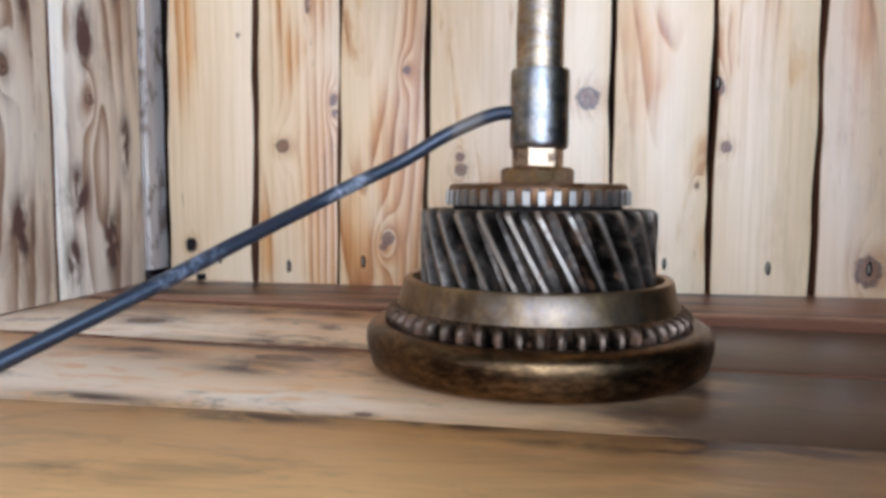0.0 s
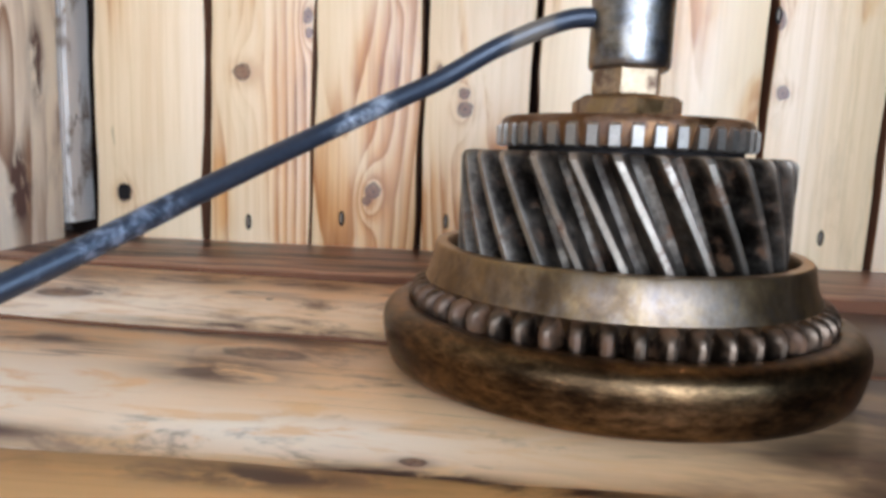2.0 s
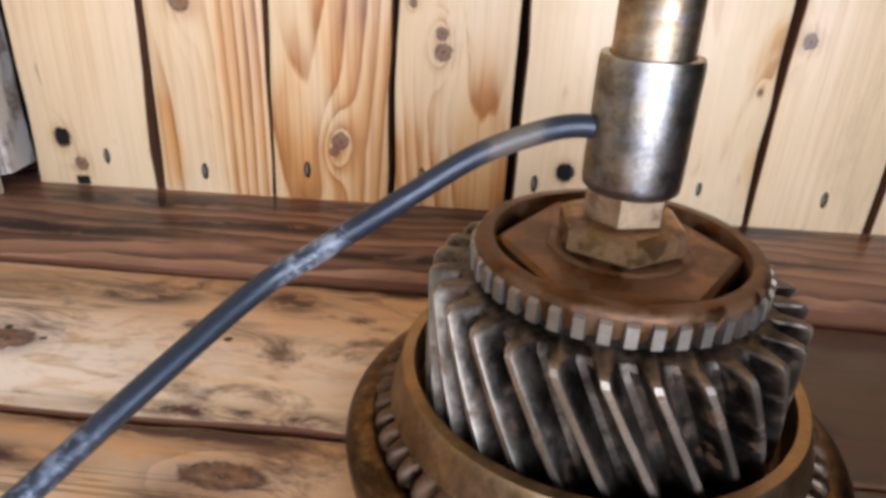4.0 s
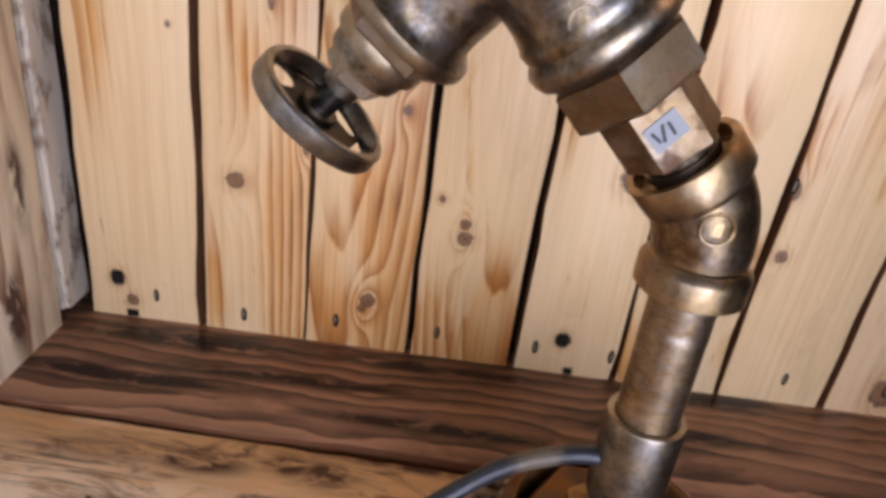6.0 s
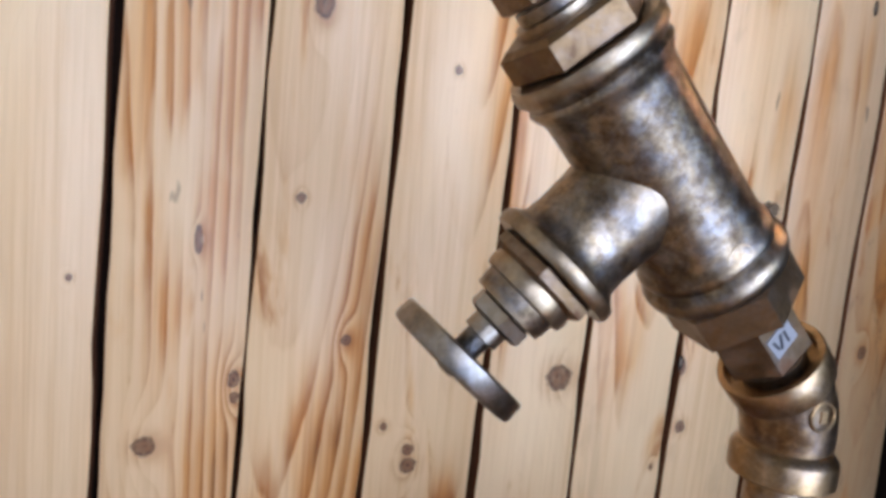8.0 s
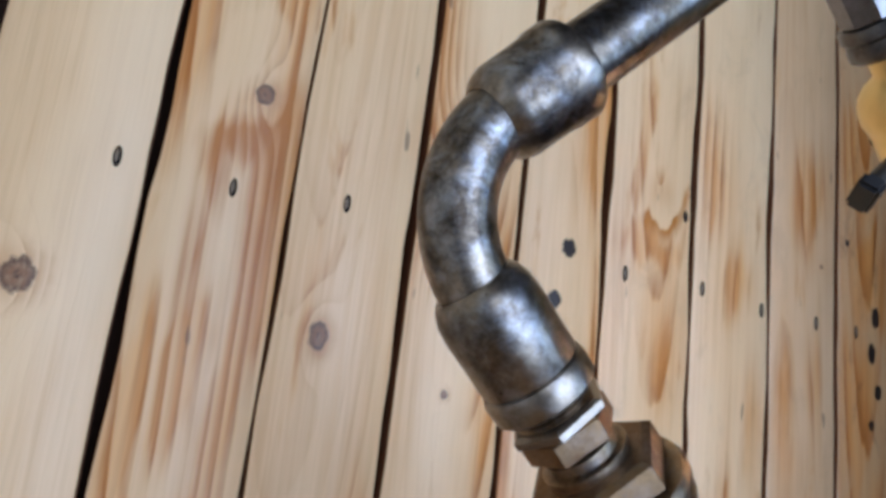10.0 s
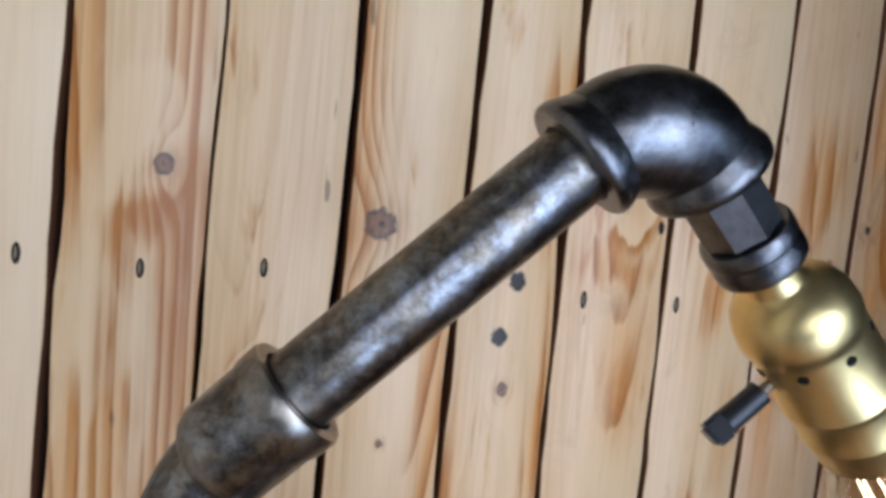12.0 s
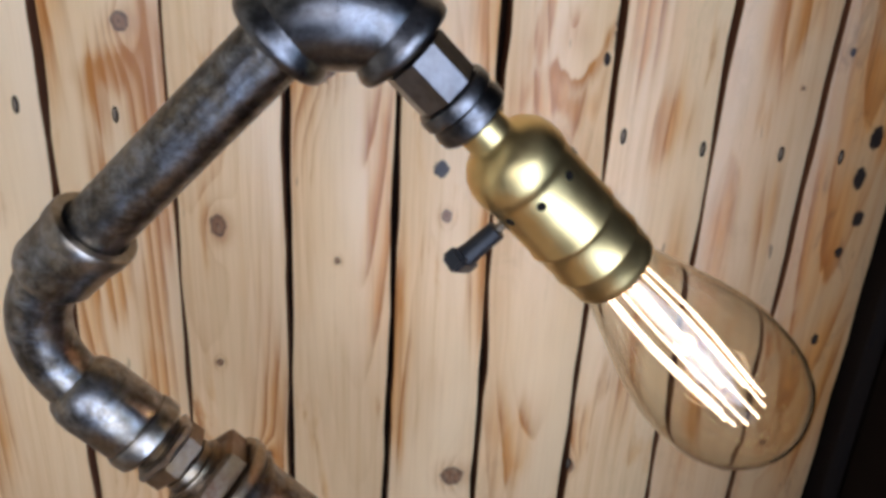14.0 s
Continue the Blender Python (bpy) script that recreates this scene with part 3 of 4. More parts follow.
# rings a metre, pith line (across, depth, slope), flame of each board
FIGURE = [(150, (0.05, 0.05, 0.01), 0.20), (160, (-0.032, 0.012, 0.030), 0.62), (210, (-0.014, 0.055, -0.055), 0.60), (230, (0.016, 0.05, -0.055), 0.50), (150, (-0.004, 0.012, 0.05), 0.32),
          (170, (0.004, 0.06, -0.08), 0.50), (170, (0.03, 0.03, 0.03), 0.45), (170, (-0.02, 0.04, 0.04), 0.50), (150, (0.0, 0.05, -0.06), 0.65)]
# boards with strong broad growth rings: strength, ring width
VIVID = {1: (0.7, 2.6), 2: (1.1, 2.4), 3: (1.0, 2.8), 5: (1.2, 2.4), 8: (1.4, 2.2)}
# soft orange places, and the legs of the torch mark under the knot
BLUSHES = {1: [(0.003, 0.420, 0.0050, 0.022, 1.3), (-0.001, 0.380, 0.0054, 0.034, 1.3), (0.030, 0.432, 0.0064, 0.028, 1.3), (0.028, 0.390, 0.0054, 0.032, 1.2), (0.013, 0.442, 0.0110, 0.010, 1.3), (0.024, 0.452, 0.0070, 0.010, 1.2)],
           5: [(0.004, 0.477, 0.0085, 0.012, 0.95)]}
# charred square plugs in the face; board 5: shade of a gap notch, painted
BLACKS = [[(-0.017, 0.030, 0.0048, 0.0060)], [], [], [], [(0.005, 0.423, 0.0050, 0.0060), (-0.003, 0.389, 0.0050, 0.0055), (-0.004, 0.027, 0.0052, 0.0058)], [(0.0335, 0.482, 0.0034, 0.020), (0.0270, 0.462, 0.0022, 0.004)], [], [], [(0.0107, 0.418, 0.0045, 0.008), (0.0062, 0.389, 0.0042, 0.008), (0.0135, 0.360, 0.0042, 0.006), (0.0054, 0.334, 0.0030, 0.004), (0.0051, 0.263, 0.0028, 0.005), (-0.022, 0.473, 0.0020, 0.003)]]
# scorched places of each board: across from its middle, height, half width, half height
SCORCHES = [
    [(-0.020, 0.25, 0.0081, 0.075)],
    [(0.013, 0.440, 0.0120, 0.011, 1.6), (0.031, 0.414, 0.0080, 0.046, 3.4), (-0.024, 0.520, 0.0090, 0.060, 1.8), (0.026, 0.540, 0.0070, 0.050, 1.6), (0.002, 0.325, 0.0090, 0.030, 1.2), (-0.018, 0.300, 0.0070, 0.050), (0.024, 0.310, 0.0050, 0.050), (0.024, 0.070, 0.0162, 0.069), (-0.012, 0.225, 0.0060, 0.040, 0.6), (0.022, 0.245, 0.0070, 0.060, 0.7), (-0.004, 0.185, 0.0090, 0.035, 0.6), (0.024, 0.020, 0.0120, 0.035, 1.5), (-0.026, 0.030, 0.0060, 0.030, 1.1)],
    [(0.022, 0.085, 0.0121, 0.075), (-0.020, 0.030, 0.0121, 0.037), (0.004, 0.110, 0.0095, 0.037), (0.026, 0.170, 0.0081, 0.075), (0.010, 0.015, 0.0260, 0.022, 1.6), (0.026, 0.050, 0.0070, 0.050, 1.4)],
    [(0.022, 0.016, 0.0140, 0.040, 1.8), (-0.024, 0.016, 0.0120, 0.034, 1.6), (0.000, 0.010, 0.0200, 0.014, 1.2), (0.029, 0.350, 0.0068, 0.075), (-0.026, 0.500, 0.0108, 0.075)],
    [(0.024, 0.500, 0.0135, 0.044), (0.030, 0.350, 0.0054, 0.062), (-0.028, 0.250, 0.0068, 0.062)],
    [(-0.011, 0.170, 0.0149, 0.035), (0.012, 0.370, 0.0100, 0.040, 0.7), (0.000, 0.438, 0.0200, 0.012, 0.8), (-0.026, 0.020, 0.0081, 0.025)],
    [(0.005, 0.420, 0.0100, 0.020, 0.7), (0.024, 0.320, 0.0080, 0.050, 0.6), (-0.020, 0.500, 0.0100, 0.037, 0.8), (0.000, 0.250, 0.0060, 0.050, 0.6)],
    [(0.006, 0.500, 0.0140, 0.030, 0.8), (-0.018, 0.330, 0.0080, 0.060, 0.7), (0.012, 0.360, 0.0070, 0.040, 0.6), (-0.010, 0.200, 0.0080, 0.050, 0.7)],
    [(-0.006, 0.345, 0.0175, 0.043), (0.006, 0.450, 0.0189, 0.037), (-0.010, 0.540, 0.0189, 0.037), (0.010, 0.220, 0.0162, 0.062)],
]
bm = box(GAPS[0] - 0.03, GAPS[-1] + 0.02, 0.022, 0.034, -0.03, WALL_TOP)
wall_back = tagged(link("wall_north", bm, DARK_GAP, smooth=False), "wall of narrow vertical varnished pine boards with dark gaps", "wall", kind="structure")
NAILS = [(-0.271, 0.020), (-0.211, 0.014), (-0.148, 0.019), (-0.079, 0.020), (-0.012, 0.019), (0.0395, 0.019), (0.084, 0.022), (0.157, 0.020), (0.225, 0.021),
         (-0.132, 0.422), (-0.249, 0.422), (-0.193, 0.418), (0.059, 0.414), (0.125, 0.414), (0.181, 0.407), (0.237, 0.405), (0.281, 0.404), (0.118, 0.154)]
for i, (knots, (rings, pith, flame)) in enumerate(zip(KNOTS, FIGURE)):
    mid = (GAPS[i] + GAPS[i + 1]) / 2
    # boards 7 and 8: browner stain, and shade beside the post in colour
    m = board_wood("pine_board", i * 11.3 + 2, knots, pale=(0.54, 0.330, 0.165) if i == 8 else (0.66, 0.420, 0.225) if i == 7 else (0.76, 0.510, 0.278), rings=rings, pith=pith, flame=flame, stain=0.45 if i == 8 else 0.12 if i > 4 else 0.0, scorch=SCORCHES[i], black=BLACKS[i], egg={1: (0.010, 0.485, 0.021, 0.041, 1.5), 5: (0.005, 0.478, 0.016, 0.024, 1.7)}.get(i), blush=BLUSHES.get(i, ()), vivid=VIVID.get(i, (1.0, 3.2))[0], width=VIVID.get(i, (1.0, 3.2))[1])
    bm = plank_mesh(GAPS[i] - mid + GAP_W[i] / 2, GAPS[i + 1] - mid - GAP_W[i + 1] / 2, WALL_TOP, 0.018, i * 7.1, 0.0018 if i in (4, 5, 6) else 0.0013, lean0=LEANS[i], lean1=LEANS[i + 1])
    plank = board(bm, m, wall_back)
    plank.location = (mid, 0, 0)
    for nx, nz in NAILS:
        if GAPS[i] < nx < GAPS[i + 1]:
            bm = bmesh.new()
            bmesh.ops.create_uvsphere(bm, u_segments=10, v_segments=6, radius=1.0)
            bmesh.ops.scale(bm, verts=bm.verts, vec=(0.0010, 0.0006, 0.0038))
            nail = part("nail", bm, NAIL, plank)
            bm = bmesh.new()
            bmesh.ops.create_uvsphere(bm, u_segments=10, v_segments=6, radius=1.0)
            bmesh.ops.scale(bm, verts=bm.verts, vec=(0.0022, 0.0005, 0.0056))
            pit = part("nail_pit", bm, HOLE, nail)
            pit.location = (0.0003, 0.0001, -0.0002)
            nail.location = (nx - mid, -0.0001, nz)

# burnt square plug holes in the boards
for hx, hz, w, h in ((-0.2963, 0.0305, 0.0042, 0.0055), (-0.2880, 0.0035, 0.0046, 0.0032), (0.0052, 0.0275, 0.0040, 0.0046), (0.0130, 0.0030, 0.0036, 0.0030)):
    i = 0 if hx < -0.2 else 4
    bm = box(-w, w, -0.0005, 0.0004, -h, h, bevel=0.0004)
    for v in bm.verts:
        v.co.x += 0.0006 * noise.noise((v.co.z * 300, hx * 90, 1))
        v.co.z += 0.0008 * noise.noise((v.co.x * 300, hx * 90, 5))
    hole = tagged(part("knot_hole", bm, HOLE, wall_back), "charred black knot hole")
    hole.location = (hx, 0.0003, hz)

# ---- setting: side boards, corner post, dark post ----
side = tagged(link("wall_side", box(-0.365, -0.347, -0.46, -0.02, -0.03, WALL_TOP), DARK_GAP, smooth=False),
              "side wall of rough pale pine boards", "wall", kind="structure")
SIDE_KNOTS = [[(-0.012, 0.140, 0.0045, 1.0)], [(0.010, 0.150, 0.0050, 1.4)], [(0.0, 0.2, 0.005, 1.3)], [(0.01, 0.1, 0.005, 1.2)]]
for k, knots in enumerate(SIDE_KNOTS):
    y1 = -0.0185 - 0.1 * k
    m = board_wood("rough_side_board", 61 + 9 * k, knots, pale=(0.93, 0.780, 0.560), late=(0.30, 0.120, 0.042), dark=(0.060, 0.034, 0.026), rings=80, pith=(0.004, -0.015, 0.16),
                   flame=0.75, stain=0.28, grey=0.05, gloss=0.5, vivid=1.1, even=0.0, width=2.4, wander=0.006, wave=0.009, comb=0.4, spots=[(0.008, 0.036, 0.008, 0.020, 1.3), (-0.026, 0.075, 0.010, 0.016, 1.2), (0.028, 0.110, 0.006, 0.022, 1.1), (-0.016, 0.185, 0.009, 0.020, 1.1), (0.022, 0.235, 0.007, 0.020), (-0.034, 0.025, 0.007, 0.016, 1.2)] if k == 0 else [(0.02, 0.05, 0.008, 0.018, 1.2), (-0.02, 0.12, 0.007, 0.02), (0.03, 0.20, 0.006, 0.02)],
                   scorch=[(-0.010, 0.10, 0.020, 0.070, 0.8), (0.020, 0.22, 0.016, 0.060, 0.7), (0.015, 0.03, 0.022, 0.040, 0.7)])
    plank = board(plank_mesh(-0.049, 0.049, WALL_TOP, 0.018, 90 + k, 0.0008), m, side)
    plank.matrix_world = pose(-0.3265, y1 - 0.05, 0.0, 0, 0, 90)

bm = box(-0.3520, -0.3238, -0.0175, 0.012, 0.010, WALL_TOP)
bmesh.ops.subdivide_edges(bm, edges=[e for e in bm.edges if abs(e.verts[0].co.z - e.verts[1].co.z) > 0.1], cuts=60)
for v in bm.verts:
    v.co.x += 0.0012 * noise.noise((v.co.z * 30, 1, 0)) + 0.0006 * noise.noise((v.co.z * 110, 2, 0))
    v.co.y += 0.0012 * noise.noise((v.co.z * 30, 5, 0)) + 0.0006 * noise.noise((v.co.z * 110, 7, 0))
bmesh.ops.bevel(bm, geom=[e for e in bm.edges if abs(e.verts[0].co.z - e.verts[1].co.z) > 0.001 and e.calc_face_angle(0) > 1.0], offset=0.003, segments=2, affect="EDGES")
tagged(link("trim_corner", bm, POST_PAINT), "rough corner strip with peeling grey-white paint", "corner strip", kind="structure")

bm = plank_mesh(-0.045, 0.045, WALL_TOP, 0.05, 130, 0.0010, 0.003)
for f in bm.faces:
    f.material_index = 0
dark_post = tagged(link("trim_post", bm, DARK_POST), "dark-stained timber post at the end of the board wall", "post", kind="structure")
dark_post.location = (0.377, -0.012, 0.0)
# panel added out of view to block daylight from the right side
slab("shade_panel", 0.345, 0.42, -0.56, -0.016, -0.03, WALL_TOP, DARK_POST, "dark timber panel added to keep daylight off the right side", "wall")

# ---- setting: bench top of broad boards ----
slab("bench_body", -0.36, 0.89, -0.66, 0.02, FLOOR_Z, -0.030, PLASTER, "plain brown boarded front of the bench", "bench")
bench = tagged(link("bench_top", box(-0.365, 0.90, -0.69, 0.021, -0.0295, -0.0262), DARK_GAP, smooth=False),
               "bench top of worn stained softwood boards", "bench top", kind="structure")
SEAMS = [0.0205, -0.0970, -0.1985, -0.3030, -0.4200, -0.5400, -0.6800]
# the right ends of boards 1 to 3 carry painted shade
TOPS = [
    dict(pale=(0.400, 0.190, 0.105), late=(0.026, 0.012, 0.008), dark=(0.012, 0.007, 0.006), comb=0.2, rings=95, pith=(0.05, 0.004, 0.020), flame=1.0, stain=0.30, gloss=0.34, wander=0.008, vivid=5.0, even=0.45, width=1.3, wave=0.032,
         spots=[(-0.020, 0.12, 0.009, 0.070, 1.2), (-0.024, 0.28, 0.006, 0.07, 1.1), (0.006, 0.20, 0.005, 0.08, 1.0), (0.024, 0.10, 0.007, 0.07, 1.0), (0.010, 0.44, 0.006, 0.06, 1.0), (-0.030, 0.46, 0.006, 0.06, 1.1), (0.034, 0.30, 0.005, 0.09, 1.0)]),
    dict(pale=(0.77, 0.460, 0.230), late=(0.16, 0.070, 0.038), comb=0.5, rings=70, pith=(0.01, -0.02, 0.05), flame=0.7, stain=0.90, gloss=0.31, grey=0.0, wander=0.012, vivid=1.5, grime=0.053, wave=0.035, right_shade=0.92,
         spots=[(-0.029, 0.121, 0.006, 0.022), (-0.029, 0.167, 0.007, 0.022), (-0.036, 0.212, 0.007, 0.014), (-0.034, 0.236, 0.008, 0.014), (-0.037, 0.483, 0.005, 0.022), (-0.020, 0.460, 0.006, 0.012), (-0.048, 0.30, 0.004, 0.06), (0.045, 0.24, 0.004, 0.05)],
         worn=[(0.018, 0.110, 0.036, 0.110, 1.0), (0.010, 0.28, 0.02, 0.05, 0.5), (-0.048, 0.10, 0.003, 0.05, 0.8)], black=[(0.0, 0.217, 0.0016, 0.0018), (0.004, 0.125, 0.0014, 0.0016), (0.010, 0.143, 0.0012, 0.0016)]),
    dict(pale=(0.84, 0.465, 0.205), late=(0.24, 0.095, 0.042), comb=0.5, rings=65, pith=(-0.02, 0.02, 0.05), flame=0.6, stain=0.80, gloss=0.29, grey=0.0, wander=0.012, vivid=1.4, grime=0.0555, wave=0.035, right_shade=0.95,
         # the long band at 0.48 paints shade beside the gear base
         spots=[(-0.011, 0.232, 0.012, 0.020, 0.9), (0.042, 0.190, 0.005, 0.030, 0.7), (-0.012, 0.480, 0.007, 0.080, 1.2), (-0.048, 0.220, 0.004, 0.060), (0.048, 0.300, 0.004, 0.020, 1.2), (-0.03, 0.16, 0.006, 0.03, 0.7)],
         # left patches: wear brightened for light; streak at 0.46 a painted seam reflection
         worn=[(0.010, 0.120, 0.040, 0.110, 1.0), (0.030, 0.26, 0.014, 0.06, 0.8), (-0.03, 0.23, 0.010, 0.05, 0.6), (-0.0455, 0.460, 0.0022, 0.040, 1.4), (0.0510, 0.280, 0.0018, 0.140, 1.4)]),
    dict(pale=(0.92, 0.500, 0.185), late=(0.44, 0.165, 0.045), comb=0.5, rings=60, pith=(0.02, 0.03, 0.03), flame=0.8, stain=0.30, gloss=0.34, wander=0.012, grime=0.0565, wave=0.012, right_shade=0.60,
         spots=[(-0.051, 0.265, 0.005, 0.032, 0.8), (-0.054, 0.325, 0.004, 0.035, 0.8), (-0.053, 0.433, 0.008, 0.035, 1.2), (-0.044, 0.40, 0.004, 0.05, 0.7), (-0.052, 0.52, 0.006, 0.06)],
         # pale left front, light painted into the colour
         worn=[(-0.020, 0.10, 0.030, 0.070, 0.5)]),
    dict(pale=(0.80, 0.43, 0.165), late=(0.38, 0.145, 0.042), rings=60, pith=(0.0, 0.03, 0.03), flame=0.5, stain=0.25, gloss=0.36),
    dict(pale=(0.54, 0.30, 0.150), late=(0.24, 0.10, 0.042), rings=60, pith=(0.0, 0.03, 0.03), flame=0.5, stain=0.25, gloss=0.36),
]
TOP_KNOTS = [[(0.02, 0.62, 0.008, 2.0)], [(0.012, 0.128, 0.007, 1.8)], [(-0.03, 0.24, 0.006, 2.5), (0.040, 0.30, 0.0022, 1.6)], [(0.04, 0.33, 0.004, 2.5), (0.045, 0.44, 0.005, 3.5)], [], []]
for k, (a, b) in enumerate(zip(SEAMS, SEAMS[1:])):
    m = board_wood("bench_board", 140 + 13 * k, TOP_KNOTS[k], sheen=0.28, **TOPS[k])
    half = (a - b) / 2
    plank = board(plank_mesh(-half + 0.0009, half - 0.0009, 1.26, 0.022, 200 + k, 0.0014, 0.0020, 160), m, bench)
    # local x runs to the front, local z to the right, the face looks up; the middle boards dip to the front
    tilt, drop = [(0.0, 0.0), (0.0197, -0.0010), (0.0191, -0.0030)][k] if k < 3 else (0.0, -0.0040)
    plank.matrix_world = Matrix(((0, 0, 1, -0.363), (-1, 0, 0, (a + b) / 2), (-tilt, -1, 0, drop), (0, 0, 0, 1)))

# ---- the lamp ----
AX = Vector((-0.0045, -0.2015, 0.0))
V1 = Vector((-0.0035, -0.2005, 0.2080))
CB = Vector((-0.1680, -0.2045, 0.3802))
EL = Vector((-0.0491, -0.2262, 0.4990))
SO = Vector((0.0470, -0.2142, 0.4070))
UP, W2, W3, W4 = (V1 - AX).normalized(), (CB - V1).normalized(), (EL - CB).normalized(), (SO - EL).normalized()
lamp = tagged(new("pipe_lamp"), "lit table lamp of bronze-rubbed pipe fittings on a gear base", "table lamp")
lamp.location = AX
bpy.context.view_layer.update()


def lamp_part(name, bm, material, label="", parent=None, **more):
    """A part of the lamp, built in place, its origin moved to the lamp's base."""
    bmesh.ops.translate(bm, verts=bm.verts, vec=-AX)
    return part(name, bm, material, parent or lamp, label, **more)


# base ring: rounded shoulder, flat foot
base = [(-0.0039, 0.0600), (-0.0039, 0.0768), (-0.0034, 0.0778), (-0.0015, 0.0787), (0.0025, 0.0797), (0.0065, 0.0803), (0.0090, 0.0804), (0.0112, 0.0800), (0.0130, 0.0789), (0.0143, 0.0772), (0.0151, 0.0750), (0.0154, 0.0724), (0.0149, 0.0706), (0.0134, 0.0696), (0.0134, 0.0600)]
lamp_part("base_ring", revolve(base, AX, (0, 0, 1), 128, closed=True), BASE_BRONZE, "heavy rounded bronze-brown ring", angle=50)


def toothed(n, profile, layers, start):
    """A toothed wheel: profile(k) gives (angle in tooth pitches, radius) points of one tooth; layers are (z, radius added, twist)."""
    bm = bmesh.new()
    rows = []
    for z, grow, twist in layers:
        row = []
        for k in range(n):
            for a, r in profile:
                ang = 2 * math.pi * (k + a) / n + twist
                row.append(bm.verts.new((start.x + (r + grow) * math.cos(ang), start.y + (r + grow) * math.sin(ang), start.z + z)))
        rows.append(row)
    for a, b in zip(rows, rows[1:]):
        for k in range(len(a)):
            k2 = (k + 1) % len(a)
            bm.faces.new([a[k], a[k2], b[k2], b[k]])
    bm.faces.new(list(reversed(rows[0])))
    bm.faces.new(rows[-1])
    return bm


# dog-tooth flange
tooth = [(-0.36, 0.0650), (-0.30, 0.0686), (-0.16, 0.0704), (0.0, 0.0709), (0.16, 0.0704), (0.30, 0.0686), (0.36, 0.0650), (0.5, 0.0640)]
layers = [(0.0136, -0.0012, 0), (0.0148, 0.0, 0), (0.0183, 0.0004, 0), (0.0206, -0.0006, 0), (0.0218, -0.0022, 0), (0.0226, -0.0050, 0)]
lamp_part("dog_ring", toothed(54, tooth, layers, AX), aged_metal("dog_tooth_steel", (0.030, 0.018, 0.012), (0.25, 0.160, 0.100), 90, 0.4, 0.40, rust=0.35, wear=0.35), "ring of worn rounded dog teeth", angle=35)
cup = [(0.0170, 0.0560), (0.0170, 0.0640), (0.0215, 0.0652), (0.0228, 0.0660), (0.0236, 0.0657), (0.0275, 0.0642), (0.0340, 0.0630), (0.0350, 0.0622), (0.0350, 0.0588), (0.0330, 0.0580)]
lamp_part("cup_ring", revolve(cup, AX, (0, 0, 1), 112, closed=True), CUP_BRASS, "smooth rubbed brass cup ring", angle=35)

# helical gear: teeth lean back to the left as they rise
htooth = [(-0.30, 0.0468), (-0.20, 0.0510), (-0.12, 0.0543), (-0.08, 0.0550), (0.08, 0.0550), (0.12, 0.0543), (0.20, 0.0510), (0.30, 0.0468), (0.5, 0.0462)]
G0, G1, HELIX = 0.0225, 0.0668, -0.405
layers = [(G0, 0, 0)] + [(G0 + (G1 - 0.0022 - G0) * k / 10, 0, HELIX * (k / 10)) for k in range(1, 11)] + [(G1 - 0.0006, -0.0010, HELIX * 1.03), (G1, -0.0028, HELIX * 1.04)]
lamp_part("helical_gear", toothed(28, htooth, layers, AX), GEAR_STEEL, "oily dark steel helical gear with bright tooth crests", angle=30)
# groove between gear and ring, its shade painted near-black
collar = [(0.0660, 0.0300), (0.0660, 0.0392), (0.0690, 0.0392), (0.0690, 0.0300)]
lamp_part("groove_collar", revolve(collar, AX, (0, 0, 1), 64, closed=True), HOLE, "recessed collar, near-black to imitate groove shade")

# synchro ring: straight narrow teeth outside, open ring inside
bm = toothed(42, [(-0.30, 0.0390), (-0.24, 0.0432), (0.24, 0.0432), (0.30, 0.0390), (0.5, 0.0386)],
             [(0.0683, -0.0012, 0), (0.0690, 0, 0), (0.0748, 0, 0), (0.0757, -0.0012, 0)], AX)
bmesh.ops.delete(bm, geom=[f for f in bm.faces if len(f.verts) > 20], context="FACES_ONLY")
lamp_part("synchro_ring", bm, RING_STEEL, "toothed synchro ring", angle=30)
rim = [(0.0755, 0.0420), (0.0775, 0.0412), (0.0783, 0.0400), (0.0783, 0.0368), (0.0770, 0.0360), (0.0690, 0.0358), (0.0690, 0.0400)]
lamp_part("synchro_rim", revolve(rim, AX, (0, 0, 1), 96, closed=True), RUSTY, "brown rusty ring rim")
# disc under the cover plate, near-black to paint the gap's shade
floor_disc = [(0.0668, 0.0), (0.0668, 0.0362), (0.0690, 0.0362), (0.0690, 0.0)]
lamp_part("inner_disc", revolve(floor_disc, AX, (0, 0, 1), 64), HOLE, "disc inside the ring, near-black to imitate gap shade")
bm = hexagon(0.0692, 0.0765, 0.0360, AX, (0, 0, 1), radians(-4), 0.0012)
lamp_part("cover_plate", bm, RUSTY, "rusty six-sided cover plate", angle=30)
bm = hexagon(0.0762, 0.0775, 0.0215, AX, (0, 0, 1), radians(5), 0.0006, 12)
lamp_part("washer", bm, RUSTY, angle=30)
lamp_part("big_nut", hexagon(0.0772, 0.0858, 0.0192, AX, (0, 0, 1), radians(31), 0.0014), aged_metal("rusty_brass_nut", (0.11, 0.045, 0.016), (0.42, 0.235, 0.095), 90, 0.5, 0.38, rust=0.4), "large rust-brown hex nut", angle=25)
lamp_part("small_nut", hexagon(0.0856, 0.0965, 0.0122, AX, (0, 0, 1), radians(12), 0.0010), NUT_BRASS, "brass-rubbed hex nut", angle=25)
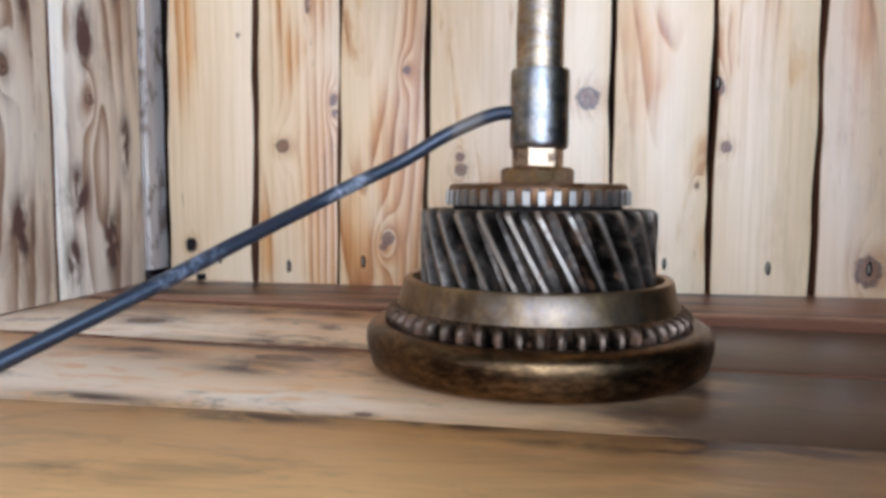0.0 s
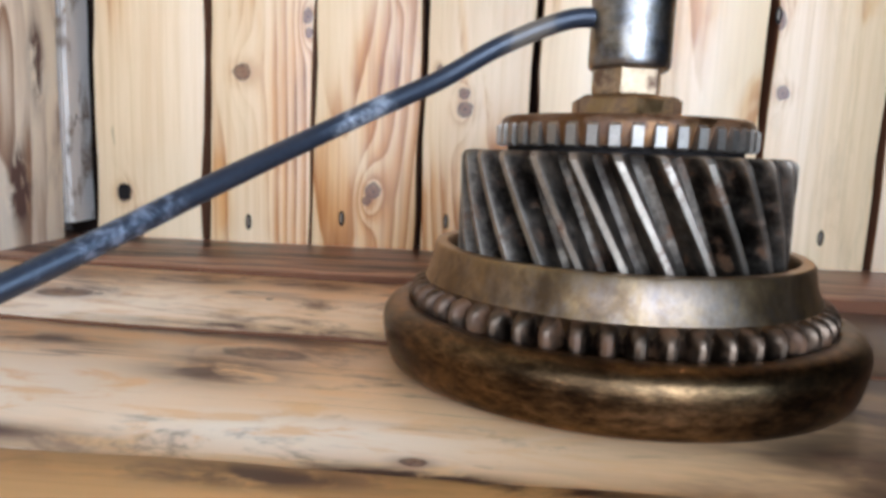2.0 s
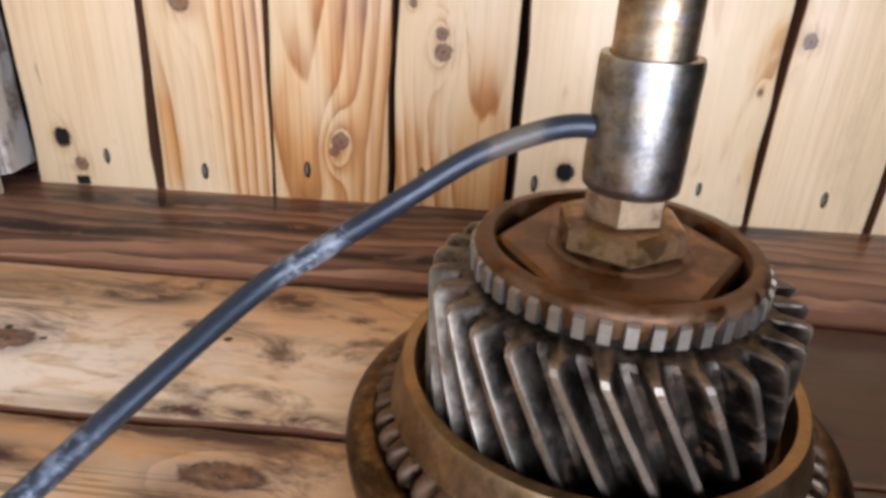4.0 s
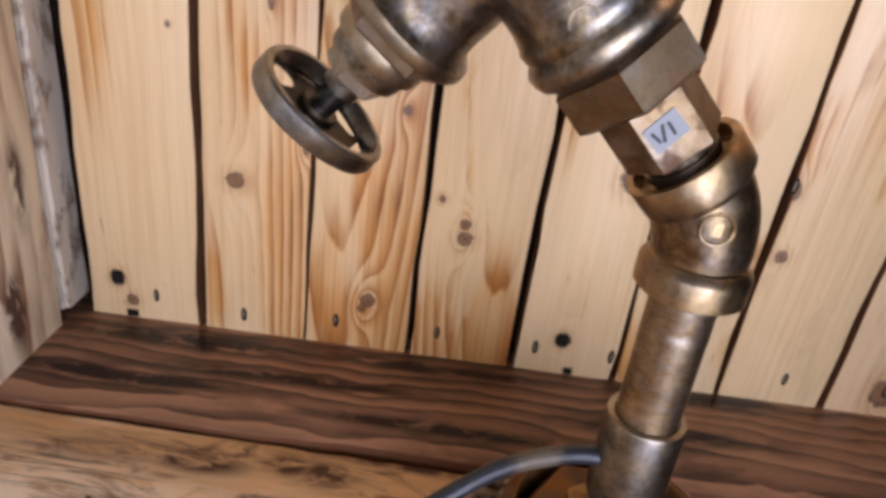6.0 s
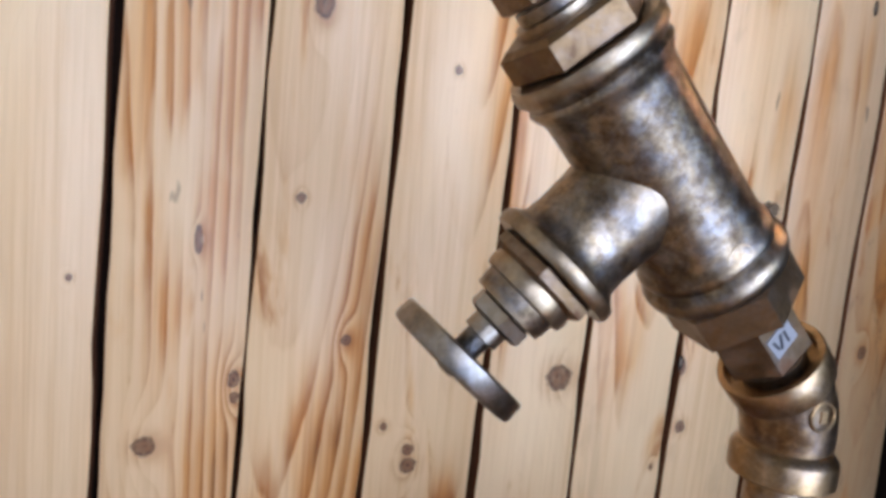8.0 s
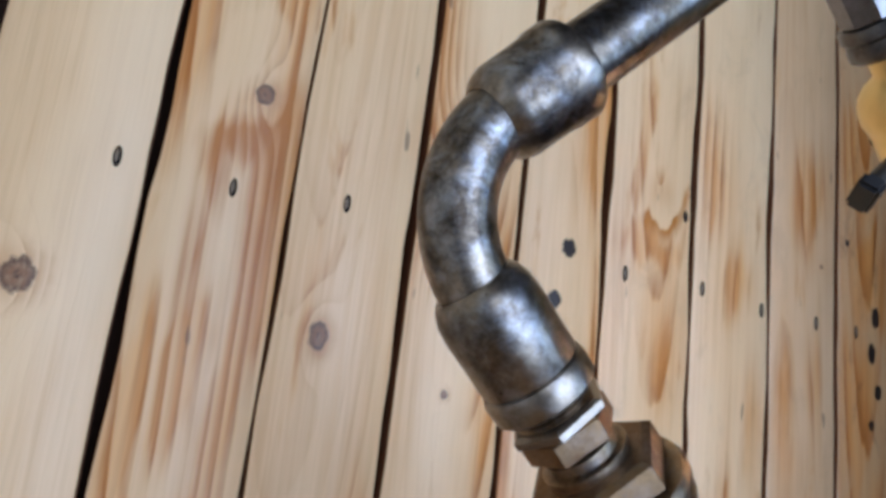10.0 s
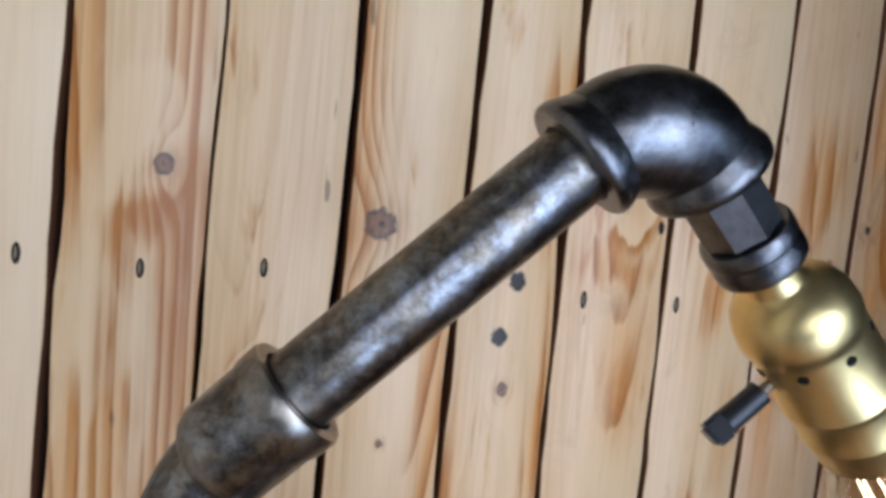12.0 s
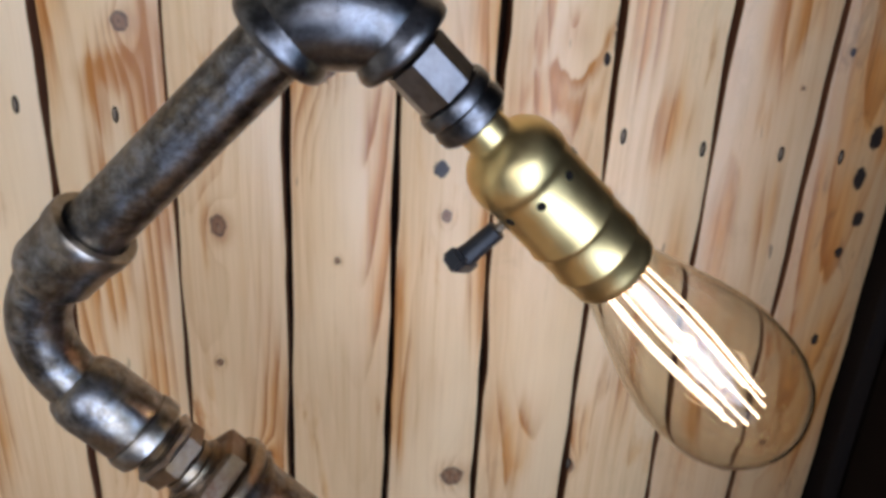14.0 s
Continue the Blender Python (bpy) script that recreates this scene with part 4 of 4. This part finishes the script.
sleeve = [(0.0945, 0.0095), (0.0945, 0.0124), (0.0955, 0.0135), (0.0980, 0.0137), (0.1295, 0.0137), (0.1310, 0.0133), (0.1312, 0.0112), (0.1290, 0.0108)]
lamp_part("sleeve", revolve(sleeve, AX, UP, 48, closed=True), SLEEVE, "worn steel sleeve coupling", angle=50)
LV = (V1 - AX).length
# drawing ripples along the pipe, a few threads under the elbow
pipe = [(0.090, 0.0107), (0.130, 0.0107)]
pipe += [(0.131 + 0.00095 * k, 0.0107 - 0.00007 * (k % 2)) for k in range(int((LV - 0.043 - 0.131) / 0.00095))]
pipe += [(LV - 0.0400 + 0.0011 * k, 0.0107 - 0.0003 * (k % 2)) for k in range(12)] + [(LV - 0.015, 0.0107)]
lamp_part("pipe", revolve(pipe, AX, UP, 40), PIPE_GOLD, "gold-rubbed steel pipe")

# lower elbow, 45 degrees
pts = arc(V1, UP, W2, 0.0150, 12)
radii = [0.0145 + 0.0008 * math.sin(math.pi * k / 12) for k in range(13)]
elbow = lamp_part("lower_elbow", sweep(pts, radii, 40), ELBOW_GOLD, "cast 45-degree elbow rubbed with gold")
band = [(0.0, 0.0110), (0.0, 0.0164), (0.0006, 0.0170), (0.0078, 0.0170), (0.0088, 0.0167), (0.0104, 0.0152), (0.0112, 0.0144), (0.0090, 0.0120)]
lamp_part("elbow_band", revolve(band, V1 - UP * 0.0270, UP, 44, closed=True), ELBOW_GOLD, "", elbow)
band = [(-0.0008, 0.0140), (0.0010, 0.0156), (0.0022, 0.0170), (0.0030, 0.0172), (0.0118, 0.0174), (0.0124, 0.0170), (0.0124, 0.0150), (0.0116, 0.0147), (0.0040, 0.0142)]
lamp_part("elbow_band", revolve(band, V1 + W2 * 0.0070, W2, 44, closed=True), ELBOW_GOLD, "", elbow)
# the cast mark on the elbow's cheek
cheek = V1 + Vector((-0.0032, -0.0152, -0.0008))
bm = bmesh.new()
ringpts = [cheek + Vector((0.0046 * math.cos(a), 0.0, 0.0046 * math.sin(a))) for a in [2 * math.pi * k / 20 for k in range(21)]]
sweep(ringpts, [0.0006] * 21, 8, bm)
box(cheek.x - 0.0016, cheek.x + 0.0016, cheek.y - 0.0006, cheek.y + 0.0006, cheek.z - 0.0022, cheek.z + 0.0022, bm, 0.0004)
lamp_part("cast_mark", bm, ELBOW_GOLD, "raised round cast mark", elbow)

# reducer between elbow and valve
nip = [(0.008, 0.0104), (0.0170, 0.0104), (0.0175, 0.0112), (0.0200, 0.0112), (0.0205, 0.0104), (0.045, 0.0104)]
lamp_part("nipple", revolve(nip, V1, W2, 36), BRONZE)
side_way = Vector((0.25, -1.0, 0.05))
side_way = (side_way - W2 * side_way.dot(W2)).normalized()
across = W2.cross(side_way).normalized()


def corner_turn(angle):
    """The turn that brings a corner of a nut on this axis to an angle round it from the room side."""
    d = axis_frame(V1, W2).to_3x3().inverted() @ (side_way * math.cos(angle) + across * math.sin(angle))
    return math.atan2(d.y, d.x)


hexn = lamp_part("hex_nipple", hexagon(0.0222, 0.0428, 0.0147, V1, W2, corner_turn(-0.667), 0.0011), HEX_BRONZE, "rust-brown hex nipple", angle=25)
lamp_part("bush", hexagon(0.0420, 0.0568, 0.0208, V1, W2, corner_turn(-0.33), 0.0016), HEX_BRONZE, "six-sided reducing bush rubbed with gold", angle=25)
# paper sticker with unreadable print, flat on the hex face that looks to the room
face_out = side_way * math.cos(-0.143) + across * math.sin(-0.143)
face_side = W2.cross(face_out).normalized()
on_face = Matrix((face_side, W2, -face_out)).transposed().to_4x4()
on_face.translation = V1 + W2 * 0.0334 + face_out * 0.01285 - face_side * 0.0012
bm = bmesh.new()
bmesh.ops.create_cube(bm, size=1.0, matrix=on_face @ Matrix.Rotation(0.10, 4, "Z") @ Matrix.Diagonal((0.0100, 0.0076, 0.0006, 1)))
sticker = lamp_part("sticker", bm, STICKER, "pale paper sticker with unreadable print", hexn, smooth=False)
bm = bmesh.new()
for off, tilt, tall in ((-0.0030, 0.25, 0.0036), (-0.0008, -0.35, 0.0048), (0.0016, 0.0, 0.0040)):
    bmesh.ops.create_cube(bm, size=1.0, matrix=on_face @ Matrix.Translation((off, 0, -0.0003)) @ Matrix.Rotation(tilt, 4, "Z") @ Matrix.Diagonal((0.0009, tall, 0.0006, 1)))
lamp_part("print_bar", bm, INK, "", sticker, smooth=False)

# tee valve body
BR = Vector((-0.1226, -0.1915, 0.2195))
TC = V1 + W2 * 0.0975
WB = (BR - TC)
WB = ((WB - W2 * WB.dot(W2)).normalized() - W2 * 0.10).normalized()
tee = [(0.0560, 0.0140), (0.0565, 0.0195), (0.0580, 0.0214), (0.0600, 0.0222), (0.0625, 0.0224), (0.0640, 0.0214), (0.0655, 0.0202), (0.0670, 0.0207), (0.0690, 0.0209), (0.0705, 0.0200), (0.0740, 0.0194),
       (0.0975, 0.0193), (0.1240, 0.0194), (0.1270, 0.0199), (0.1290, 0.0212), (0.1305, 0.0216), (0.1320, 0.0208), (0.1335, 0.0216), (0.1350, 0.0228), (0.1375, 0.0230), (0.1392, 0.0222), (0.1395, 0.0150)]
valve = lamp_part("valve_body", revolve(tee, V1, W2, 56), BRONZE, "cast bronze-rubbed tee valve body")
branch = [(0.000, 0.0172), (0.0175, 0.0172), (0.0205, 0.0168), (0.0300, 0.0166), (0.0345, 0.0170), (0.0365, 0.0190), (0.0380, 0.0208), (0.0405, 0.0212), (0.0420, 0.0204), (0.0425, 0.0150)]
lamp_part("valve_branch", revolve(branch, TC, WB, 52), BRONZE, "", valve)
bm = bmesh.new()
bmesh.ops.create_uvsphere(bm, u_segments=12, v_segments=8, radius=0.0016)
bmesh.ops.translate(bm, verts=bm.verts, vec=TC - W2 * 0.012 + Vector((0.006, -0.0175, -0.004)))
lamp_part("casting_pip", bm, BRONZE, "", valve)
mark = Vector((-0.0530, -0.2215, 0.2560))
mark_out = (mark - V1 - W2 * (mark - V1).dot(W2)).normalized()
mark = V1 + W2 * (mark - V1).dot(W2) + mark_out * 0.0196
mm = axis_frame(mark, mark_out)
bm = bmesh.new()
sweep([mm @ Vector((0.0042 * math.cos(2 * math.pi * k / 20), 0.0042 * math.sin(2 * math.pi * k / 20), -0.0003)) for k in range(21)], [0.00036] * 21, 6, bm)
bmesh.ops.create_cube(bm, size=1.0, matrix=mm @ Matrix.Diagonal((0.0014, 0.0040, 0.0008, 1)))
lamp_part("cast_mark", bm, BRONZE, "raised round cast mark", valve)
lug_at = Vector((-0.0335, -0.2090, 0.2655))
lug_out = (lug_at - V1 - W2 * (lug_at - V1).dot(W2)).normalized()
bm = bmesh.new()
made = bmesh.ops.create_cube(bm, size=1.0, matrix=axis_frame(V1 + W2 * 0.0665 + lug_out * 0.0212, lug_out) @ Matrix.Diagonal((0.0046, 0.0046, 0.0052, 1)))["verts"]
bmesh.ops.bevel(bm, geom=list({e for v in made for e in v.link_edges}), offset=0.0011, segments=2, affect="EDGES")
lamp_part("casting_lug", bm, WHEEL_IRON, "small cast lug on the rim", valve)
# bonnet, gland and stem
lamp_part("bonnet_nut", hexagon(0.0420, 0.0475, 0.0182, TC, WB, radians(20), 0.0012), HEX_BRONZE, "hex bonnet nut", valve, angle=25)
bon = [(0.0470, 0.0100), (0.0475, 0.0140), (0.0500, 0.0145), (0.0525, 0.0140), (0.0530, 0.0122), (0.0560, 0.0120), (0.0585, 0.0116), (0.0590, 0.0060)]
lamp_part("bonnet", revolve(bon, TC, WB, 36), BRONZE, "stepped bonnet", valve)
lamp_part("gland_nut", hexagon(0.0585, 0.0645, 0.0098, TC, WB, radians(8), 0.0010), GUNMETAL, "", valve, angle=25)
lamp_part("stem", revolve([(0.0640, 0.0058), (0.0690, 0.0058), (0.0695, 0.0042), (0.0822, 0.0040), (0.0832, 0.0030)], TC, WB, 20), GUNMETAL, "", valve)
# hand wheel: a shallow cup open towards the valve, three round holes
wheel_at = TC + WB * 0.0755
wheel_way = (WB - Vector((0, 0.10, 0))).normalized()
mw = axis_frame(wheel_at, wheel_way)
bm = bmesh.new()
N = 60
def wv(r, a, h):
    lobe = 1.0 + 0.035 * math.cos(3 * (a - 0.6))
    return bm.verts.new(mw @ Vector((r * lobe * math.cos(a), r * lobe * math.sin(a), h)))
prof = [(-0.0006, 0.0196), (-0.0006, 0.0214), (0.0001, 0.0221), (0.0050, 0.0223), (0.0062, 0.0217), (0.0066, 0.0200)]
rows = [[wv(r, 2 * math.pi * k / N, h) for k in range(N)] for h, r in prof]
for a, b in zip(rows, rows[1:]):
    for k in range(N):
        bm.faces.new([a[k], a[(k + 1) % N], b[(k + 1) % N], b[k]])
inner = [wv(0.0194, 2 * math.pi * k / N, 0.0048) for k in range(N)]
for k in range(N):
    bm.faces.new([rows[0][(k + 1) % N], rows[0][k], inner[k], inner[(k + 1) % N]])
wheel = lamp_part("hand_wheel", bm, GUNMETAL, "lobed dark iron hand wheel with a pale worn rim", valve, angle=35)
bm = revolve([(0.0022, 0.0062), (0.0022, 0.0035), (0.0072, 0.0035), (0.0072, 0.0058), (0.0066, 0.0064), (0.0030, 0.0066)], wheel_at, wheel_way, 28, closed=True)
for k in range(3):
    mid = 2 * math.pi * k / 3 + 0.6
    grid = []
    for i in range(9):
        r = 0.0050 + (0.0198 - 0.0050) * i / 8
        half = min(1.04, 1.15 * (0.5 + 1.6 * abs(i / 8 - 0.5) ** 1.6) * 0.0125 / r)
        grid.append([[bm.verts.new(mw @ Vector((r * math.cos(mid + s * half), r * math.sin(mid + s * half), h))) for s in (-1, 1)] for h in (0.0042, 0.0060)])
    for a, b in zip(grid, grid[1:]):
        bm.faces.new([a[1][0], a[1][1], b[1][1], b[1][0]])
        bm.faces.new([a[0][1], a[0][0], b[0][0], b[0][1]])
        bm.faces.new([a[0][0], a[1][0], b[1][0], b[0][0]])
        bm.faces.new([a[1][1], a[0][1], b[0][1], b[1][1]])
bmesh.ops.translate(bm, verts=bm.verts, vec=-AX)
# spokes in darker iron, painting the shaded inside of the cup wheel
part("wheel_spokes", bm, WHEEL_IRON, lamp, "hub and spokes of the hand wheel", angle=35)

# upper reducer, coupling and bend
lamp_part("upper_bush", hexagon(0.1390, 0.1490, 0.0205, V1, W2, radians(12), 0.0014), HEX_BRONZE, "dark hex reducing bush", angle=25)
nip = [(0.148, 0.0125), (0.1515, 0.0128), (0.1520, 0.0108), (0.1550, 0.0108)]
lamp_part("nipple", revolve(nip, V1, W2, 36), BRONZE)
lamp_part("hex_nipple", hexagon(0.1560, 0.1640, 0.0136, V1, W2, radians(10), 0.0010), HEX_BRONZE, "hex nipple", angle=25)
lamp_part("nipple_flange", hexagon(0.1632, 0.1672, 0.0148, V1, W2, radians(24), 0.0010), GUNMETAL, "thin dark lock nut", angle=25)
thr = [(0.1665, 0.0106)]
for k in range(4):
    thr += [(0.1672 + 0.0014 * k, 0.0112), (0.1679 + 0.0014 * k, 0.0105)]
thr += [(0.1740, 0.0106)]
lamp_part("thread", revolve(thr, V1, W2, 32), BRONZE)
lamp_part("collar", revolve([(0.1705, 0.0105), (0.1707, 0.0140), (0.1720, 0.0152), (0.1770, 0.0154), (0.1788, 0.0147), (0.1792, 0.0138), (0.1793, 0.0105)], V1, W2, 40), GUNMETAL)
lamp_part("coupling", revolve([(0.1788, 0.0105), (0.1790, 0.0138), (0.1800, 0.0143), (0.1980, 0.0145), (0.2020, 0.0141), (0.2060, 0.0126), (0.2075, 0.0112), (0.2075, 0.0100)], V1, W2, 44), GUNMETAL, "rounded pipe coupling")
pts = arc(CB, W2, W3, 0.0345, 22)
pts = [CB - W2 * 0.045] + pts + [CB + W3 * 0.045]
lamp_part("pipe_bend", sweep(pts, [0.0104] * len(pts), 40), GUNMETAL, "smooth dark pipe bend")
lamp_part("coupling", revolve([(0.0285, 0.0100), (0.0285, 0.0106), (0.0308, 0.0128), (0.0340, 0.0140), (0.0490, 0.0144), (0.0500, 0.0150), (0.0555, 0.0152), (0.0565, 0.0147), (0.0565, 0.0116), (0.0540, 0.0108)], CB, W3, 44), GUNMETAL, "rounded pipe coupling with a beaded end")
L3 = (EL - CB).length
lamp_part("arm_pipe", revolve([(0.050, 0.0107), (0.056, 0.0107), (L3 - 0.02, 0.0107), (L3 - 0.015, 0.0107)], CB, W3, 40), GUNMETAL, "straight dark bronze-rubbed arm pipe")
pts = arc(EL, W3, W4, 0.0225, 20)
radii = [0.0138 + 0.0026 * math.sin(math.pi * k / 20) for k in range(21)]
top = lamp_part("top_elbow", sweep(pts, radii, 44), ELBOW_IRON, "glossy dark cast 90-degree elbow")
band = [(-0.0010, 0.0112), (-0.0010, 0.0156), (-0.0002, 0.0164), (0.0018, 0.0166), (0.0034, 0.0161), (0.0060, 0.0149), (0.0090, 0.0137), (0.0020, 0.0110)]
lamp_part("elbow_band", revolve(band, EL - W3 * 0.0255, W3, 44, closed=True), ELBOW_IRON, "", top)
lamp_part("elbow_band", revolve(band, EL + W4 * 0.0255, -W4, 44, closed=True), ELBOW_IRON, "", top)
# nipple to the lamp holder
lamp_part("holder_nipple", hexagon(0.0280, 0.0450, 0.0110, EL, W4, radians(14), 0.0010, 8), ELBOW_IRON, "dark faceted nipple", angle=25)
lamp_part("holder_collar", revolve([(0.0445, 0.0100), (0.0448, 0.0120), (0.0460, 0.0127), (0.0490, 0.0128), (0.0500, 0.0120), (0.0515, 0.0121), (0.0530, 0.0127), (0.0560, 0.0125), (0.0572, 0.0112), (0.0574, 0.0060)], EL, W4, 40), ELBOW_IRON)
# brass lamp holder
holder = lamp_part("lamp_holder", revolve([(0.0570, 0.0080), (0.0640, 0.0080), (0.0648, 0.0084), (0.0658, 0.0104), (0.0675, 0.0130), (0.0705, 0.0156), (0.0745, 0.0170), (0.0790, 0.0175), (0.0815, 0.0171), (0.0822, 0.0167),
    (0.0840, 0.0167), (0.1048, 0.0168), (0.1056, 0.0173), (0.1066, 0.0174), (0.1074, 0.0169), (0.1090, 0.0167), (0.1190, 0.0167), (0.1198, 0.0171), (0.1208, 0.0171), (0.1216, 0.0167), (0.1280, 0.0164), (0.1310, 0.0164), (0.1318, 0.0158), (0.1310, 0.0149), (0.1180, 0.0147), (0.1180, 0.0000)],
    EL, W4, 56), BRASS, "polished gold brass lamp holder shell", angle=60)
mh = axis_frame(EL, W4)
for k in range(8):
    ang = 2 * math.pi * k / 8 + 0.25
    out = (mh.to_3x3() @ Vector((math.cos(ang), math.sin(ang), 0)))
    c = EL + W4 * 0.0862 + out * 0.01660
    lamp_part("vent_hole", revolve([(0.0, 0.0015), (0.0003, 0.0016), (0.0004, 0.0009)], c, out, 10), HOLE, "small dark vent hole", holder)
key0 = EL + W4 * 0.0905
key_way = Vector((-0.0090, -0.2120, 0.4060)) - key0
key_way = (key_way - W4 * key_way.dot(W4) * 0.6).normalized()
lamp_part("key_stud", revolve([(0.0165, 0.0016), (0.0205, 0.0016)], key0, key_way, 12), NAIL, "small steel stud", holder)
bm = revolve([(0.0195, 0.0026), (0.0200, 0.0036), (0.0330, 0.0039), (0.0345, 0.0042)], key0, key_way, 16)
mk = axis_frame(key0, key_way)
made = bmesh.ops.create_cube(bm, size=1.0, matrix=mk @ Matrix.Translation((0, 0, 0.0368)) @ Matrix.Rotation(0.5, 4, "Z") @ Matrix.Diagonal((0.0140, 0.0078, 0.0066, 1)))["verts"]
bmesh.ops.bevel(bm, geom=list({e for v in made for e in v.link_edges}), offset=0.0012, segments=2, affect="EDGES")
lamp_part("switch_key", bm, BLACK, "black plastic turn key", holder)

# edison bulb
glass_out = [(0.1260, 0.0125), (0.1320, 0.0138), (0.1400, 0.0160), (0.1520, 0.0200), (0.1660, 0.0248), (0.1800, 0.0288), (0.1930, 0.0312), (0.2050, 0.0320), (0.2150, 0.0315), (0.2240, 0.0292), (0.2315, 0.0248), (0.2365, 0.0186), (0.2393, 0.0105), (0.2402, 0.0)]
glass_in = [(h - (0.0006 if r < 0.02 and h > 0.22 else 0.0), max(r - 0.0006, 0.0)) for h, r in glass_out]
bm = revolve(glass_out, EL, W4, 56)
revolve(glass_in, EL, W4, 56, bm)
bmesh.ops.delete(bm, geom=[f for f in bm.faces if len(f.verts) > 20], context="FACES_ONLY")
mesh = bpy.data.meshes.new("bulb")
bmesh.ops.translate(bm, verts=bm.verts, vec=-AX)
half = len(bm.faces) // 2
bm.faces.ensure_lookup_table()
for k, f in enumerate(bm.faces):
    f.smooth = True
    f.normal_update()
    centre = f.calc_center_median() + AX - EL
    radial = centre - W4 * centre.dot(W4)
    want = radial + W4 * max(0.0, centre.dot(W4) - 0.2)
    if (f.normal.dot(want) > 0) != (k < half):
        f.normal_flip()
bm.to_mesh(mesh)
bm.free()
mesh.materials.append(GLASS)
bulb = tagged(new("bulb", mesh), "lit clear amber pear-shaped filament bulb")
bulb.parent = lamp
bulb.visible_shadow = False
lamp_part("bulb_cap", revolve([(0.112, 0.010), (0.112, 0.0130), (0.128, 0.0132), (0.129, 0.0122), (0.129, 0.0)], EL, W4, 32), BRASS, "brass bulb cap", bulb)
lamp_part("glass_stem", revolve([(0.128, 0.0060), (0.138, 0.0042), (0.146, 0.0030), (0.205, 0.0016), (0.208, 0.0024), (0.210, 0.0)], EL, W4, 16), plain("pale_stem", (0.5, 0.42, 0.32), 0.3), "", bulb)
FIL = 11
for k in range(FIL):
    ang = 2 * math.pi * k / FIL + 0.2
    out = mh.to_3x3() @ Vector((math.cos(ang), math.sin(ang), 0))
    pts = [EL + W4 * 0.137 + out * 0.0088, EL + W4 * 0.175 + out * 0.0108, EL + W4 * 0.2250 + out * 0.0092]
    lamp_part("filament", sweep(smooth_line(pts, 6), [0.00036] * 13, 8), GLOW, "glowing filament strand", bulb)
bulb_glow.location = EL + W4 * 0.18

# supply cable from the sleeve to the bench
line = [(-0.0115, -0.2030, 0.1115), (-0.0255, -0.2025, 0.1108), (-0.0470, -0.2030, 0.1020), (-0.0675, -0.2088, 0.0893), (-0.0885, -0.2205, 0.0778), (-0.1040, -0.2290, 0.0690), (-0.1260, -0.2570, 0.0540),
        (-0.1480, -0.2855, 0.0382), (-0.1720, -0.3160, 0.0222), (-0.1900, -0.3400, 0.0105), (-0.2080, -0.3680, 0.0012), (-0.2250, -0.4300, -0.0005), (-0.2300, -0.6000, -0.0005)]
pts = smooth_line(line, 10)
lamp_part("cable", sweep(pts, [0.0033] * len(pts), 18), CABLE, "grey-black rubber supply cable")
